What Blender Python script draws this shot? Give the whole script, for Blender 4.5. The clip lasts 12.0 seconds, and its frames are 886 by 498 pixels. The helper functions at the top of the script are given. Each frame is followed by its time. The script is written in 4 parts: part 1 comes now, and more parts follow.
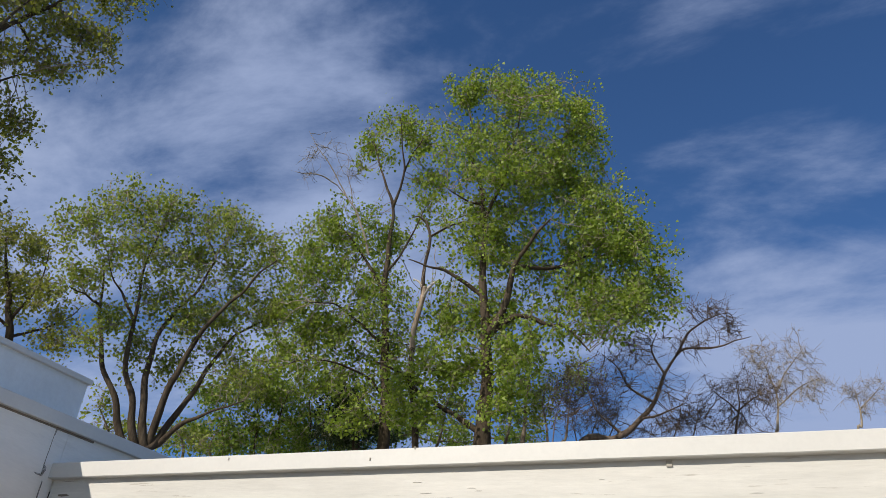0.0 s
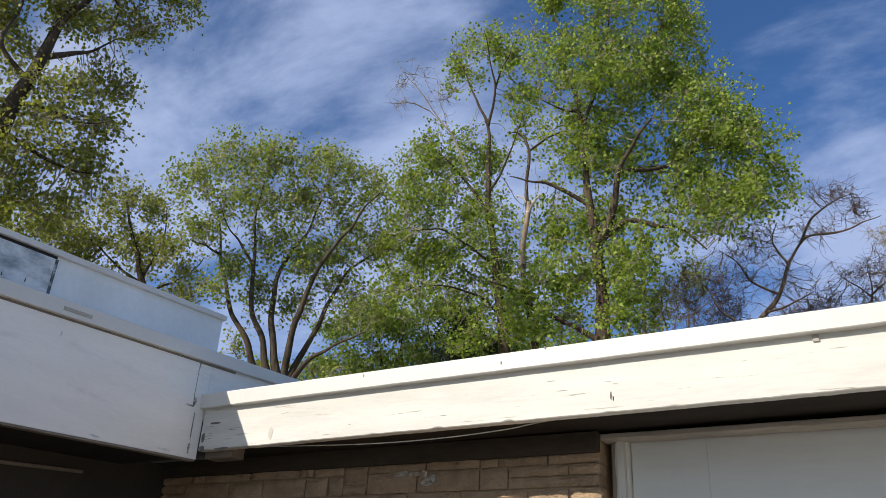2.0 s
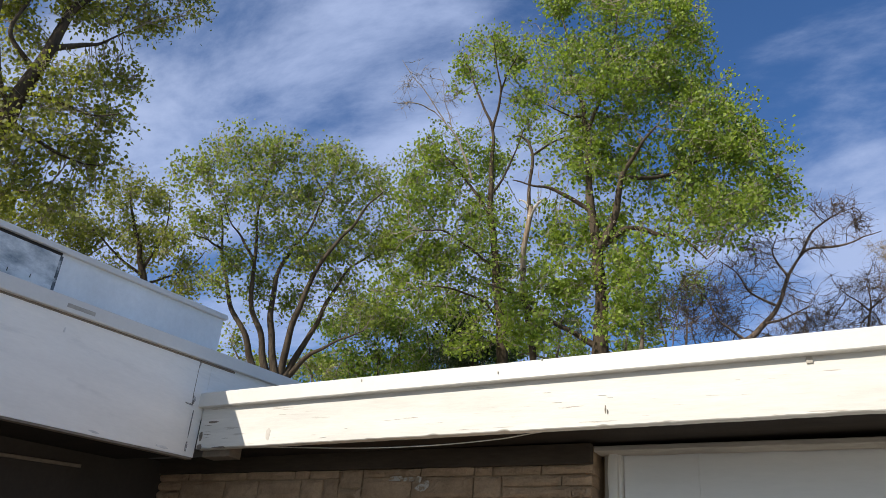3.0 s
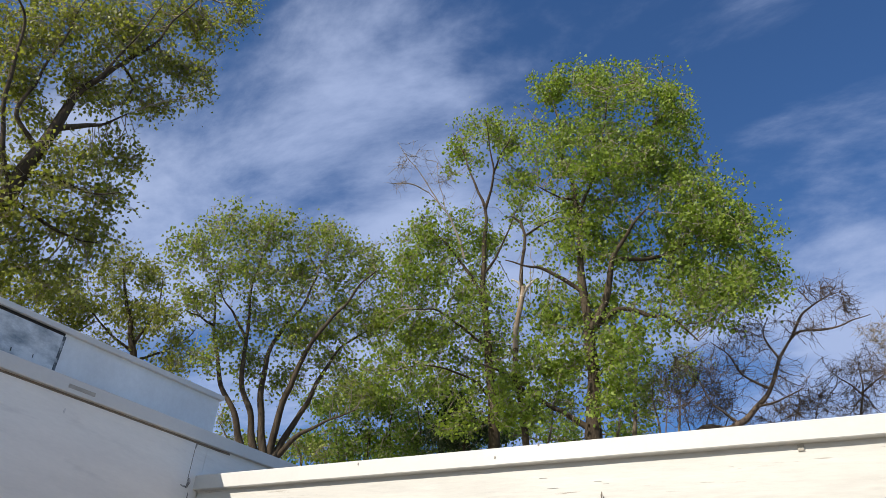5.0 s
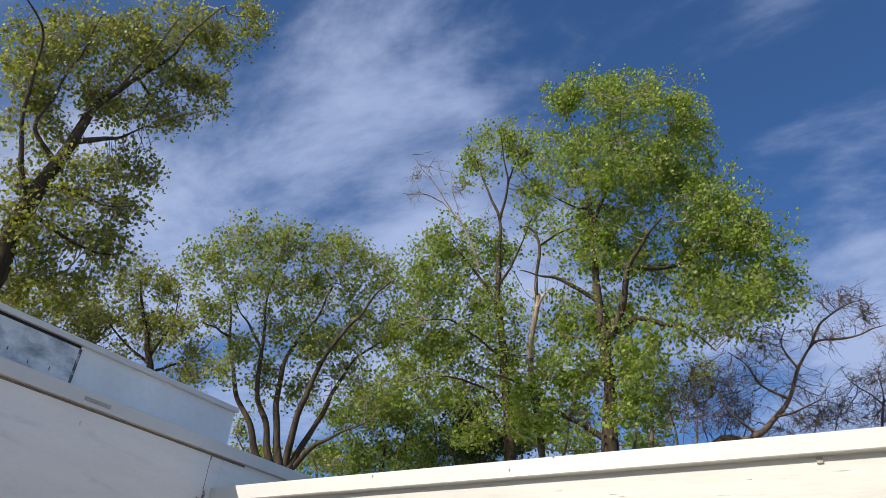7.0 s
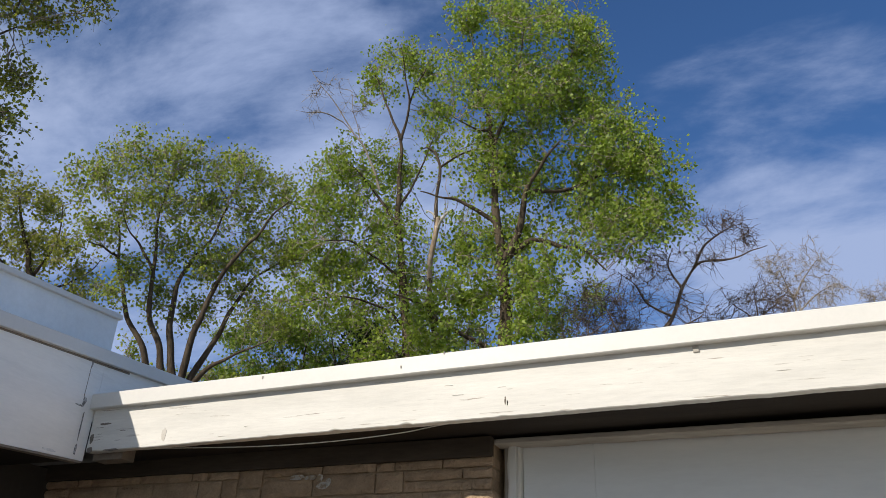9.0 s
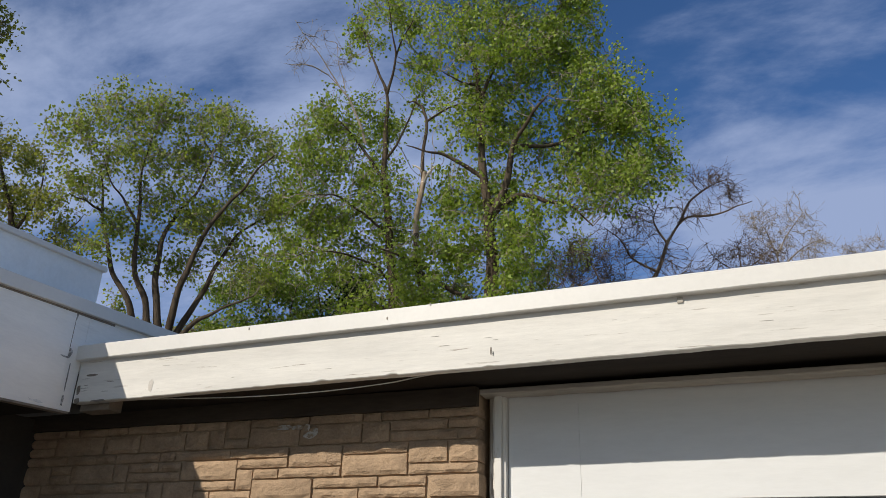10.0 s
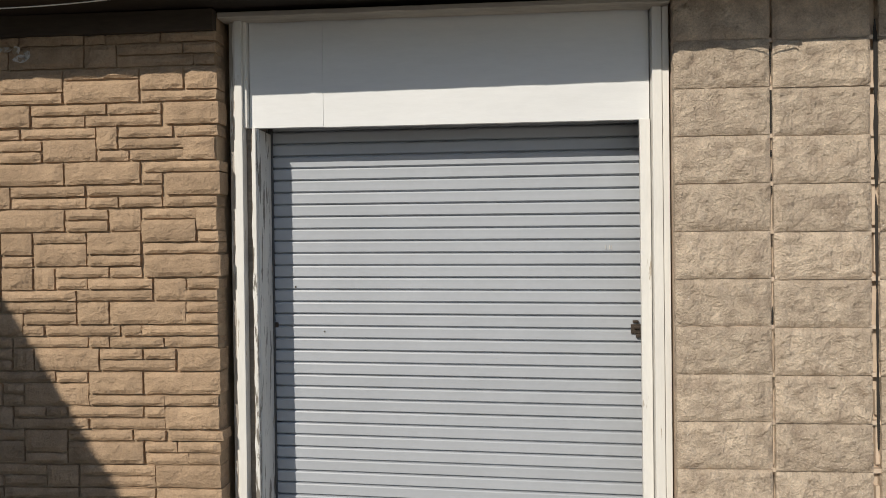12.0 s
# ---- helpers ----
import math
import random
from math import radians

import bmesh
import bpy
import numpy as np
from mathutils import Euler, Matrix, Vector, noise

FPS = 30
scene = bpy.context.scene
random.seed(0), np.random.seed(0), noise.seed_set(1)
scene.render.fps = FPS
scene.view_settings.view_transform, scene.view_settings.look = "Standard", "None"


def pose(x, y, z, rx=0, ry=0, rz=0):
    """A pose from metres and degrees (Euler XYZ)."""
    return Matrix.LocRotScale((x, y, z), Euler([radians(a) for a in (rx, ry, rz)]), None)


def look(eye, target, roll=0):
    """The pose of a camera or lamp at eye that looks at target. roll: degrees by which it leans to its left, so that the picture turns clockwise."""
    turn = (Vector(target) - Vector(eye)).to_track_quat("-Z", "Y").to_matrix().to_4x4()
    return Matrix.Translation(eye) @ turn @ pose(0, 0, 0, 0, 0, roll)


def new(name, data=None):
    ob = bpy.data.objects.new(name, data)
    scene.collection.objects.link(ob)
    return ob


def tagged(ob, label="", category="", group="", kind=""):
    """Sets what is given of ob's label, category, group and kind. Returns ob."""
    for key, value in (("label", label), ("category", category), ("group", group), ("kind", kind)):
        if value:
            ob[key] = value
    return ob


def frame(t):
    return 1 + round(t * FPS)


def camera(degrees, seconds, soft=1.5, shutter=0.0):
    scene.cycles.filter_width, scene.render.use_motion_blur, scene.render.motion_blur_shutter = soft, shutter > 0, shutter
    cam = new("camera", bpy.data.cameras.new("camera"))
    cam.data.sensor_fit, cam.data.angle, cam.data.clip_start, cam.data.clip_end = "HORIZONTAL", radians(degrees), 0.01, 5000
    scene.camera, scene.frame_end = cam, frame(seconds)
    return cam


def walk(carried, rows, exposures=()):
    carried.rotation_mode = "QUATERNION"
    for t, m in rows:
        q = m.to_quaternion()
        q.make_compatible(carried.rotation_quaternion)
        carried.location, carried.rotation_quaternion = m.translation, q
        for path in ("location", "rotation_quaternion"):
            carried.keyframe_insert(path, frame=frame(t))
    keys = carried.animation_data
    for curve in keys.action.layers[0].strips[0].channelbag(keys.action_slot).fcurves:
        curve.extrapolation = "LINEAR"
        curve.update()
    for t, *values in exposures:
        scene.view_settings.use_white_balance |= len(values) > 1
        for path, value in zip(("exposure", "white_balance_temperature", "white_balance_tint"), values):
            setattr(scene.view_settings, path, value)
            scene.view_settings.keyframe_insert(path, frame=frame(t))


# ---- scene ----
import collections

cam = camera(58.0, 12.0, soft=0.6)
# stops by which the automatic exposure drifts
EXPOSURES = ((0, 0.0), (0.5, 0.05), (1, 0.15), (1.5, 0.22), (2, 0.3), (2.5, 0.34), (3, 0.36), (5, 0.28), (6.5, 0.28), (8.5, 0.2), (9, 0.17), (9.5, 0.05), (10, -0.04), (10.5, 0.0), (11.0, -0.06), (11.5, -0.12), (12, -0.1))
PATH = [
    (0, (0.276, -3.633, 1.784), (-0.389, -2.069, 2.84), 5.8),
    (0.5, (0.251, -3.62, 1.774), (-0.475, -2.09, 2.837), 5.1),
    (1, (0.205, -3.59, 1.733), (-0.644, -2.07, 2.718), 3.2),
    (1.5, (0.181, -3.552, 1.725), (-0.742, -2.019, 2.617), 2.6),
    (2, (0.194, -3.564, 1.732), (-0.729, -2.018, 2.603), 3.2),
    (2.5, (0.204, -3.569, 1.731), (-0.721, -2.015, 2.586), 4.0),
    (3, (0.218, -3.616, 1.757), (-0.707, -2.07, 2.626), 5.0),
    (3.2, (0.226, -3.62, 1.773), (-0.695, -2.083, 2.662), 4.9),
    (5, (0.241, -3.727, 1.738), (-0.633, -2.259, 2.778), 5.5),
    (5.5, (0.248, -3.74, 1.745), (-0.639, -2.288, 2.796), 6.0),
    (6, (0.241, -3.733, 1.747), (-0.65, -2.28, 2.793), 5.7),
    (6.5, (0.254, -3.726, 1.75), (-0.646, -2.29, 2.813), 6.0),
    (6.7, (0.252, -3.728, 1.751), (-0.649, -2.3, 2.822), 6.1),
    (8.3, (0.221, -3.634, 1.683), (-0.627, -2.083, 2.618), 2.6),
    (8.5, (0.219, -3.618, 1.675), (-0.586, -2.049, 2.618), 2.6),
    (9, (0.233, -3.593, 1.662), (-0.479, -1.964, 2.577), 2.3),
    (9.5, (0.223, -3.591, 1.654), (-0.471, -1.926, 2.519), 2.0),
    (10, (0.228, -3.578, 1.648), (-0.468, -1.89, 2.465), 1.9),
    (10.5, (0.238, -3.584, 1.637), (-0.417, -1.844, 2.374), 1.1),
    (11, (0.257, -3.544, 1.585), (-0.239, -1.662, 2.045), 0.1),
    (11.5, (0.259, -3.483, 1.567), (-0.014, -1.506, 1.698), -0.6),
    (12, (0.256, -3.481, 1.567), (0.092, -1.488, 1.552), -0.7),
]
walk(cam, [(t, look(eye, aim, roll)) for t, eye, aim, roll in PATH], exposures=EXPOSURES)

# ---- world, sun, exposure ----
SUN_DIR = Vector((0.667, 1.5, -1.0)).normalized()      # the way the light travels
SUN_EL = math.asin(-SUN_DIR.z)
SUN_AZ = math.atan2(-SUN_DIR.x, -SUN_DIR.y)            # from +y towards +x

scene.view_settings.exposure = 0.0

world = bpy.data.worlds.new("sky")
scene.world = world
world.use_nodes = True


def build_sky():
    nt = world.node_tree
    nt.nodes.clear()
    N, L = nt.nodes.new, nt.links.new
    out, bg = N("ShaderNodeOutputWorld"), N("ShaderNodeBackground")
    sky = N("ShaderNodeTexSky")
    sky.sky_type, sky.sun_disc = "NISHITA", False
    sky.sun_elevation, sky.sun_rotation = SUN_EL, SUN_AZ
    sky.altitude, sky.air_density, sky.dust_density, sky.ozone_density = 300.0, 1.0, 0.3, 2.5
    # thin wind-drawn cloud, on a flat layer overhead
    co, sep = N("ShaderNodeTexCoord"), N("ShaderNodeSeparateXYZ")
    L(co.outputs["Generated"], sep.inputs[0])
    up = N("ShaderNodeMath")
    up.operation = "MAXIMUM"
    up.inputs[1].default_value = 0.0
    L(sep.outputs["Z"], up.inputs[0])
    lift = N("ShaderNodeMath")
    lift.inputs[1].default_value = 0.18
    L(up.outputs[0], lift.inputs[0])
    plane = N("ShaderNodeVectorMath")
    plane.operation = "DIVIDE"
    join = N("ShaderNodeCombineXYZ")
    for i in range(3):
        L(lift.outputs[0], join.inputs[i])
    L(co.outputs["Generated"], plane.inputs[0])
    L(join.outputs[0], plane.inputs[1])

    def cloud(scale, turn, loc, detail, rough, distort):
        m = N("ShaderNodeMapping")
        m.inputs["Scale"].default_value, m.inputs["Rotation"].default_value[2] = scale, radians(turn)
        m.inputs["Location"].default_value = loc
        L(plane.outputs[0], m.inputs[0])
        n = N("ShaderNodeTexNoise")
        n.inputs["Scale"].default_value, n.inputs["Detail"].default_value = 1.0, detail
        n.inputs["Roughness"].default_value, n.inputs["Distortion"].default_value = rough, distort
        L(m.outputs[0], n.inputs["Vector"])
        return n.outputs["Fac"]

    big = cloud((1.0, 1.6, 1.0), 50, (3.1, 1.2, 0), 3, 0.5, 0.15)
    fine = cloud((2.1, 4.0, 1.0), 58, (0.4, 2.3, 0), 8, 0.6, 0.2)
    add = N("ShaderNodeMath")
    add.operation = "MULTIPLY_ADD"
    add.inputs[1].default_value = 1.1
    L(fine, add.inputs[0])
    L(big, add.inputs[2])
    total = add.outputs[0]
    # broad banks and clear stretches of the cloud sheet: way, tightness, amount
    for way, tight, amount in (((-0.55, 0.61, 0.56), 18, 0.34), ((0.03, 0.76, 0.64), 22, -0.33), ((0.0, 0.62, 0.78), 90, 0.14), ((-0.58, 0.70, 0.38), 40, -0.16), ((0.08, 0.89, 0.46), 26, 0.30),
                               ((-0.57, 0.43, 0.70), 90, -0.20), ((-0.45, 0.66, 0.60), 60, 0.13), ((-0.46, 0.55, 0.70), 110, -0.15),
                               ((-0.03, 0.70, 0.71), 260, 0.09), ((-0.0, 0.84, 0.54), 150, 0.12), ((-0.24, 0.66, 0.71), 40, -0.14)):
        dot, exp, mul = N("ShaderNodeVectorMath"), N("ShaderNodeMath"), N("ShaderNodeMath")
        dot.operation, exp.operation, mul.operation = "DOT_PRODUCT", "MULTIPLY_ADD", "MULTIPLY_ADD"
        dot.inputs[1].default_value = Vector(way).normalized()
        L(co.outputs["Generated"], dot.inputs[0])
        exp.inputs[1].default_value, exp.inputs[2].default_value = tight, -tight
        L(dot.outputs["Value"], exp.inputs[0])
        pw = N("ShaderNodeMath")
        pw.operation = "EXPONENT"
        L(exp.outputs[0], pw.inputs[0])
        mul.inputs[1].default_value = amount
        L(pw.outputs[0], mul.inputs[0])
        L(total, mul.inputs[2])
        total = mul.outputs[0]
    ramp = N("ShaderNodeMapRange")
    ramp.interpolation_type = "SMOOTHSTEP"
    ramp.inputs["From Min"].default_value, ramp.inputs["From Max"].default_value = 0.93, 1.35
    ramp.inputs["To Max"].default_value = 0.92
    L(total, ramp.inputs["Value"])
    mix = N("ShaderNodeMix")
    mix.data_type = "RGBA"
    L(ramp.outputs[0], mix.inputs["Factor"])
    deep = N("ShaderNodeMix")
    deep.data_type, deep.blend_type = "RGBA", "MULTIPLY"
    deep.inputs["Factor"].default_value = 1.0
    L(sky.outputs[0], deep.inputs["A"])
    L(deep.outputs["Result"], mix.inputs["A"])
    # cloud and haze grow whiter and brighter towards the sun
    sd, sr = N("ShaderNodeVectorMath"), N("ShaderNodeMapRange")
    sd.operation = "DOT_PRODUCT"
    sd.inputs[1].default_value = -SUN_DIR
    L(co.outputs["Generated"], sd.inputs[0])
    sr.interpolation_type = "SMOOTHSTEP"
    sr.inputs["From Min"].default_value, sr.inputs["From Max"].default_value = 0.0, 0.95
    L(sd.outputs["Value"], sr.inputs["Value"])
    glow = N("ShaderNodeMix")
    glow.data_type = "RGBA"
    glow.inputs["A"].default_value, glow.inputs["B"].default_value = (3.85, 4.75, 7.2, 1), (8.0, 7.7, 7.1, 1)
    L(sr.outputs[0], glow.inputs["Factor"])
    L(glow.outputs["Result"], mix.inputs["B"])
    pale = N("ShaderNodeMix")
    pale.data_type = "RGBA"
    pale.inputs["A"].default_value, pale.inputs["B"].default_value = (0.57, 0.85, 1.18, 1), (1.0, 0.97, 0.90, 1)
    L(sr.outputs[0], pale.inputs["Factor"])
    L(pale.outputs["Result"], deep.inputs["B"])
    L(mix.outputs["Result"], bg.inputs["Color"])
    bg.inputs["Strength"].default_value = 0.09
    L(bg.outputs[0], out.inputs[0])


build_sky()

lamp = bpy.data.lights.new("sun", "SUN")
lamp.energy, lamp.angle, lamp.color = 4.0, radians(0.53), (1.0, 0.93, 0.82)
sun = new("sun", lamp)
sun.matrix_world = look((0, 0, 0), SUN_DIR)
sun.location = (-6, -14, 10)


# ---- materials ----
def material(name, colour, rough=0.7, metal=0.0, spread=0.15, scale=6.0, stretch=(1, 1, 1), grain=60.0, bump=0.2,
             bump_size=0.004, tint=None, patch=None, patch_cut=(0.6, 0.7), patch_scale=8.0, patch_stretch=(1, 1, 1),
             each=0.0, island=False, spec=0.4, rock=0.0):
    """A surface with broad and fine variation, relief, and worn patches of another colour."""
    m = bpy.data.materials.new(name)
    m.use_nodes = True
    nt = m.node_tree
    N, L = nt.nodes.new, nt.links.new
    p = nt.nodes["Principled BSDF"]
    p.inputs["Roughness"].default_value, p.inputs["Metallic"].default_value = rough, metal
    p.inputs["Specular IOR Level"].default_value = spec
    co = N("ShaderNodeTexCoord")
    geo = N("ShaderNodeNewGeometry")

    def noise_of(s, st, detail, rgh=0.6):
        mp = N("ShaderNodeMapping")
        mp.inputs["Scale"].default_value = [s * a for a in st]
        L(geo.outputs["Position"], mp.inputs[0])
        n = N("ShaderNodeTexNoise")
        n.inputs["Scale"].default_value, n.inputs["Detail"].default_value = 1.0, detail
        n.inputs["Roughness"].default_value = rgh
        L(mp.outputs[0], n.inputs["Vector"])
        return n.outputs["Fac"]

    broad, small = noise_of(scale, stretch, 4), noise_of(grain, stretch, 5, 0.7)
    c = Vector(colour)
    lo, hi = c * (1 - spread), c * (1 + spread)
    if tint:
        hi = Vector(tint)
    mix = N("ShaderNodeMix")
    mix.data_type = "RGBA"
    mix.inputs["A"].default_value, mix.inputs["B"].default_value = (*lo, 1), (*hi, 1)
    r1 = N("ShaderNodeMapRange")
    r1.inputs["From Min"].default_value, r1.inputs["From Max"].default_value = 0.3, 0.7
    L(broad, r1.inputs["Value"])
    L(r1.outputs[0], mix.inputs["Factor"])
    col = mix.outputs["Result"]
    g = N("ShaderNodeMix")
    g.data_type, g.blend_type = "RGBA", "MULTIPLY"
    g.inputs["Factor"].default_value = 1.0
    r2 = N("ShaderNodeMapRange")
    r2.inputs["From Min"].default_value, r2.inputs["From Max"].default_value = 0.25, 0.75
    r2.inputs["To Min"].default_value, r2.inputs["To Max"].default_value = 1 - spread, 1 + spread * 0.6
    L(small, r2.inputs["Value"])
    L(col, g.inputs["A"])
    L(r2.outputs[0], g.inputs["B"])
    col = g.outputs["Result"]
    if each:
        if island:
            src = geo.outputs["Random Per Island"]
        else:
            src = N("ShaderNodeObjectInfo").outputs["Random"]
        r3 = N("ShaderNodeMapRange")
        r3.inputs["To Min"].default_value, r3.inputs["To Max"].default_value = 1 - each, 1 + each
        L(src, r3.inputs["Value"])
        h = N("ShaderNodeMix")
        h.data_type, h.blend_type = "RGBA", "MULTIPLY"
        h.inputs["Factor"].default_value = 1.0
        L(col, h.inputs["A"])
        L(r3.outputs[0], h.inputs["B"])
        col = h.outputs["Result"]
    height = small
    if rock:
        coarse = noise_of(rock, (1, 1, 1), 6, 0.62)
        hm = N("ShaderNodeMath")
        hm.operation = "MULTIPLY_ADD"
        hm.inputs[1].default_value = 0.42
        L(small, hm.inputs[0])
        L(coarse, hm.inputs[2])
        height = hm.outputs[0]
    if patch:
        pn = noise_of(patch_scale, patch_stretch, 6, 0.65)
        r4 = N("ShaderNodeMapRange")
        r4.inputs["From Min"].default_value, r4.inputs["From Max"].default_value = patch_cut
        L(pn, r4.inputs["Value"])
        w = N("ShaderNodeMix")
        w.data_type = "RGBA"
        w.inputs["B"].default_value = (*patch, 1)
        L(r4.outputs[0], w.inputs["Factor"])
        L(col, w.inputs["A"])
        col = w.outputs["Result"]
    L(col, p.inputs["Base Color"])
    if bump:
        b = N("ShaderNodeBump")
        b.inputs["Strength"].default_value, b.inputs["Distance"].default_value = bump, bump_size
        L(height, b.inputs["Height"])
        L(b.outputs[0], p.inputs["Normal"])
    return m


WHITE = (0.67, 0.645, 0.595)
paint = material("white_paint", WHITE, 0.6, spread=0.09, scale=2.5, stretch=(0.5, 2, 4), grain=18, bump=0.25,
                 bump_size=0.003, patch=(0.36, 0.32, 0.27), patch_cut=(0.63, 0.69), patch_scale=3, patch_stretch=(1.1, 2, 24))
paint_cap = material("white_metal_paint", (0.68, 0.66, 0.62), 0.45, spread=0.04, scale=3, grain=40, bump=0.06)
paint_wing = material("white_paint_wing", (0.88, 0.845, 0.785), 0.6, spread=0.05, scale=2, stretch=(1, 0.6, 3), grain=25, bump=0.2,
                      patch=(0.66, 0.635, 0.595), patch_cut=(0.60, 0.82), patch_scale=3, patch_stretch=(1, 0.6, 3))
metal_panel = material("galvanised_panel", (0.79, 0.805, 0.80), 0.5, metal=0.0, spread=0.07, scale=2.5, grain=30, bump=0.06)
stained_panel = material("peeling_panel", (0.70, 0.725, 0.73), 0.55, spread=0.12, scale=4, grain=30, bump=0.2,
                         patch=(0.20, 0.24, 0.27), patch_cut=(0.44, 0.74), patch_scale=5.5, patch_stretch=(1, 1, 1.9))
jamb_paint = material("weathered_white_paint", (0.70, 0.68, 0.635), 0.6, spread=0.06, scale=6, stretch=(2, 2, 0.4), grain=40, bump=0.4,
                      bump_size=0.003, patch=(0.20, 0.18, 0.155), patch_cut=(0.555, 0.59), patch_scale=9, patch_stretch=(3.5, 3, 0.45))
jamb_clean = material("white_jamb_paint", (0.70, 0.68, 0.635), 0.55, spread=0.05, scale=5, stretch=(2, 2, 0.4), grain=40, bump=0.2,
                      patch=(0.42, 0.36, 0.29), patch_cut=(0.655, 0.69), patch_scale=8, patch_stretch=(3, 3, 0.4))
board_paint = material("white_board", (0.70, 0.70, 0.69), 0.5, spread=0.04, scale=2, stretch=(0.6, 1, 3), grain=20, bump=0.12)
brick_mat = material("stone_brick", (0.475, 0.335, 0.218), 0.9, spread=0.18, scale=9, grain=110, bump=1.0, bump_size=0.020, each=0.11, spec=0.2, rock=24)
mortar_mat = material("brick_mortar", (0.43, 0.315, 0.205), 0.95, spread=0.15, scale=8, grain=90, bump=0.4, spec=0.2)
block_mat = material("split_face_block", (0.64, 0.50, 0.375), 0.92, spread=0.28, scale=12, grain=120, bump=1.0, bump_size=0.032, each=0.08, rock=27,
                     patch=(0.80, 0.73, 0.62), patch_cut=(0.635, 0.70), patch_scale=85, tint=(0.80, 0.655, 0.50), spec=0.2)
joint_mat = material("block_joint", (0.58, 0.46, 0.35), 0.95, spread=0.12, scale=10, grain=80, bump=0.5, spec=0.2)
# brown taken down to near black, so the colour carries the eaves' shade
shade_brown_mat = material("shade_darkened_brown", (0.035, 0.028, 0.022), 0.85, spread=0.2, scale=2, stretch=(0.5, 4, 1), grain=20, bump=0.2, spec=0.2)
slat_mat = material("grey_slat_paint", (0.405, 0.425, 0.455), 0.42, spread=0.04, scale=3, grain=30, bump=0.03, each=0.025)
rail_mat = material("dark_guide_rail", (0.10, 0.10, 0.10), 0.5, metal=0.4, spread=0.1)
latch_mat = material("rusty_latch", (0.09, 0.07, 0.055), 0.6, metal=0.6, spread=0.4, grain=120, bump=0.4)
cable_mat = material("pale_cable", (0.72, 0.70, 0.65), 0.5, spread=0.1)
asphalt = material("worn_asphalt_yard", (0.28, 0.258, 0.225), 0.9, spread=0.2, scale=0.6, grain=90, bump=0.5)
roof_mat = material("roof_felt", (0.12, 0.115, 0.11), 0.9, spread=0.2, scale=2, grain=60, bump=0.3)
# near black: the deep shade under the wing is put into this colour
wing_shade_mat = material("wing_wall_shade", (0.05, 0.042, 0.035), 0.8, spread=0.15, scale=3, grain=40)


dull_white = material("dull_weathered_white", (0.42, 0.385, 0.33), 0.8, spread=0.15, scale=5, stretch=(0.5, 2, 4), grain=30, bump=0.3)
dark_gap = material("dark_crack", (0.03, 0.026, 0.022), 0.95, spread=0.2, bump=0)
scorched = material("blackened_metal", (0.10, 0.115, 0.125), 0.6, spread=0.5, scale=14, grain=50, bump=0.3, patch=(0.45, 0.47, 0.48), patch_cut=(0.5, 0.62), patch_scale=22)
bare_wood = material("bare_grey_wood", (0.20, 0.17, 0.14), 0.9, spread=0.25, scale=20, stretch=(0.4, 1, 3), grain=60, bump=0.3)
trim_wood = material("worn_grey_trim", (0.36, 0.325, 0.285), 0.8, spread=0.2, scale=5, stretch=(3, 3, 0.4), grain=40, bump=0.3,
                     patch=(0.58, 0.56, 0.52), patch_cut=(0.53, 0.57), patch_scale=5, patch_stretch=(3, 3, 0.5))
grime_mat = material("black_grime", (0.24, 0.22, 0.20), 0.9, spread=0.4, scale=30, grain=90, bump=0.1, patch=(0.70, 0.68, 0.65), patch_cut=(0.50, 0.62), patch_scale=40)
faint_grime = material("faint_grime", (0.66, 0.64, 0.61), 0.85, spread=0.12, scale=20, grain=60, bump=0.1, patch=(0.83, 0.81, 0.77), patch_cut=(0.45, 0.6), patch_scale=22)
# dark brown that stands for the soffit's shadow at the wall top
shade_band_mat = material("soffit_shade_brown", (0.075, 0.058, 0.043), 0.85, spread=0.2, scale=3, stretch=(0.5, 2, 3), grain=25, bump=0.2, spec=0.2)
dull_board = material("dull_brown_board", (0.22, 0.18, 0.14), 0.85, spread=0.2, scale=6, grain=40)


def bark(name, colour, tint):
    return material(name, colour, 0.95, spread=0.3, scale=3, stretch=(3, 3, 0.7), grain=14, bump=0.8, bump_size=0.03, tint=tint, spec=0.15)


bark_dark = bark("grey_brown_bark", (0.062, 0.047, 0.034), (0.135, 0.105, 0.075))
bark_mid = bark("pale_limb_bark", (0.15, 0.118, 0.085), (0.27, 0.22, 0.165))
bark_bare = bark("bare_branch_bark", (0.125, 0.092, 0.07), (0.24, 0.18, 0.14))
bark_pale = bark("pale_twig_bark", (0.33, 0.27, 0.20), (0.50, 0.43, 0.34))
wood_tan = bark("weathered_tan_wood", (0.32, 0.24, 0.165), (0.50, 0.40, 0.30))
wood_grey = bark("grey_dead_twig", (0.30, 0.25, 0.20), (0.42, 0.36, 0.30))
wood_dead = bark("bleached_dead_wood", (0.58, 0.50, 0.41), (0.78, 0.71, 0.62))


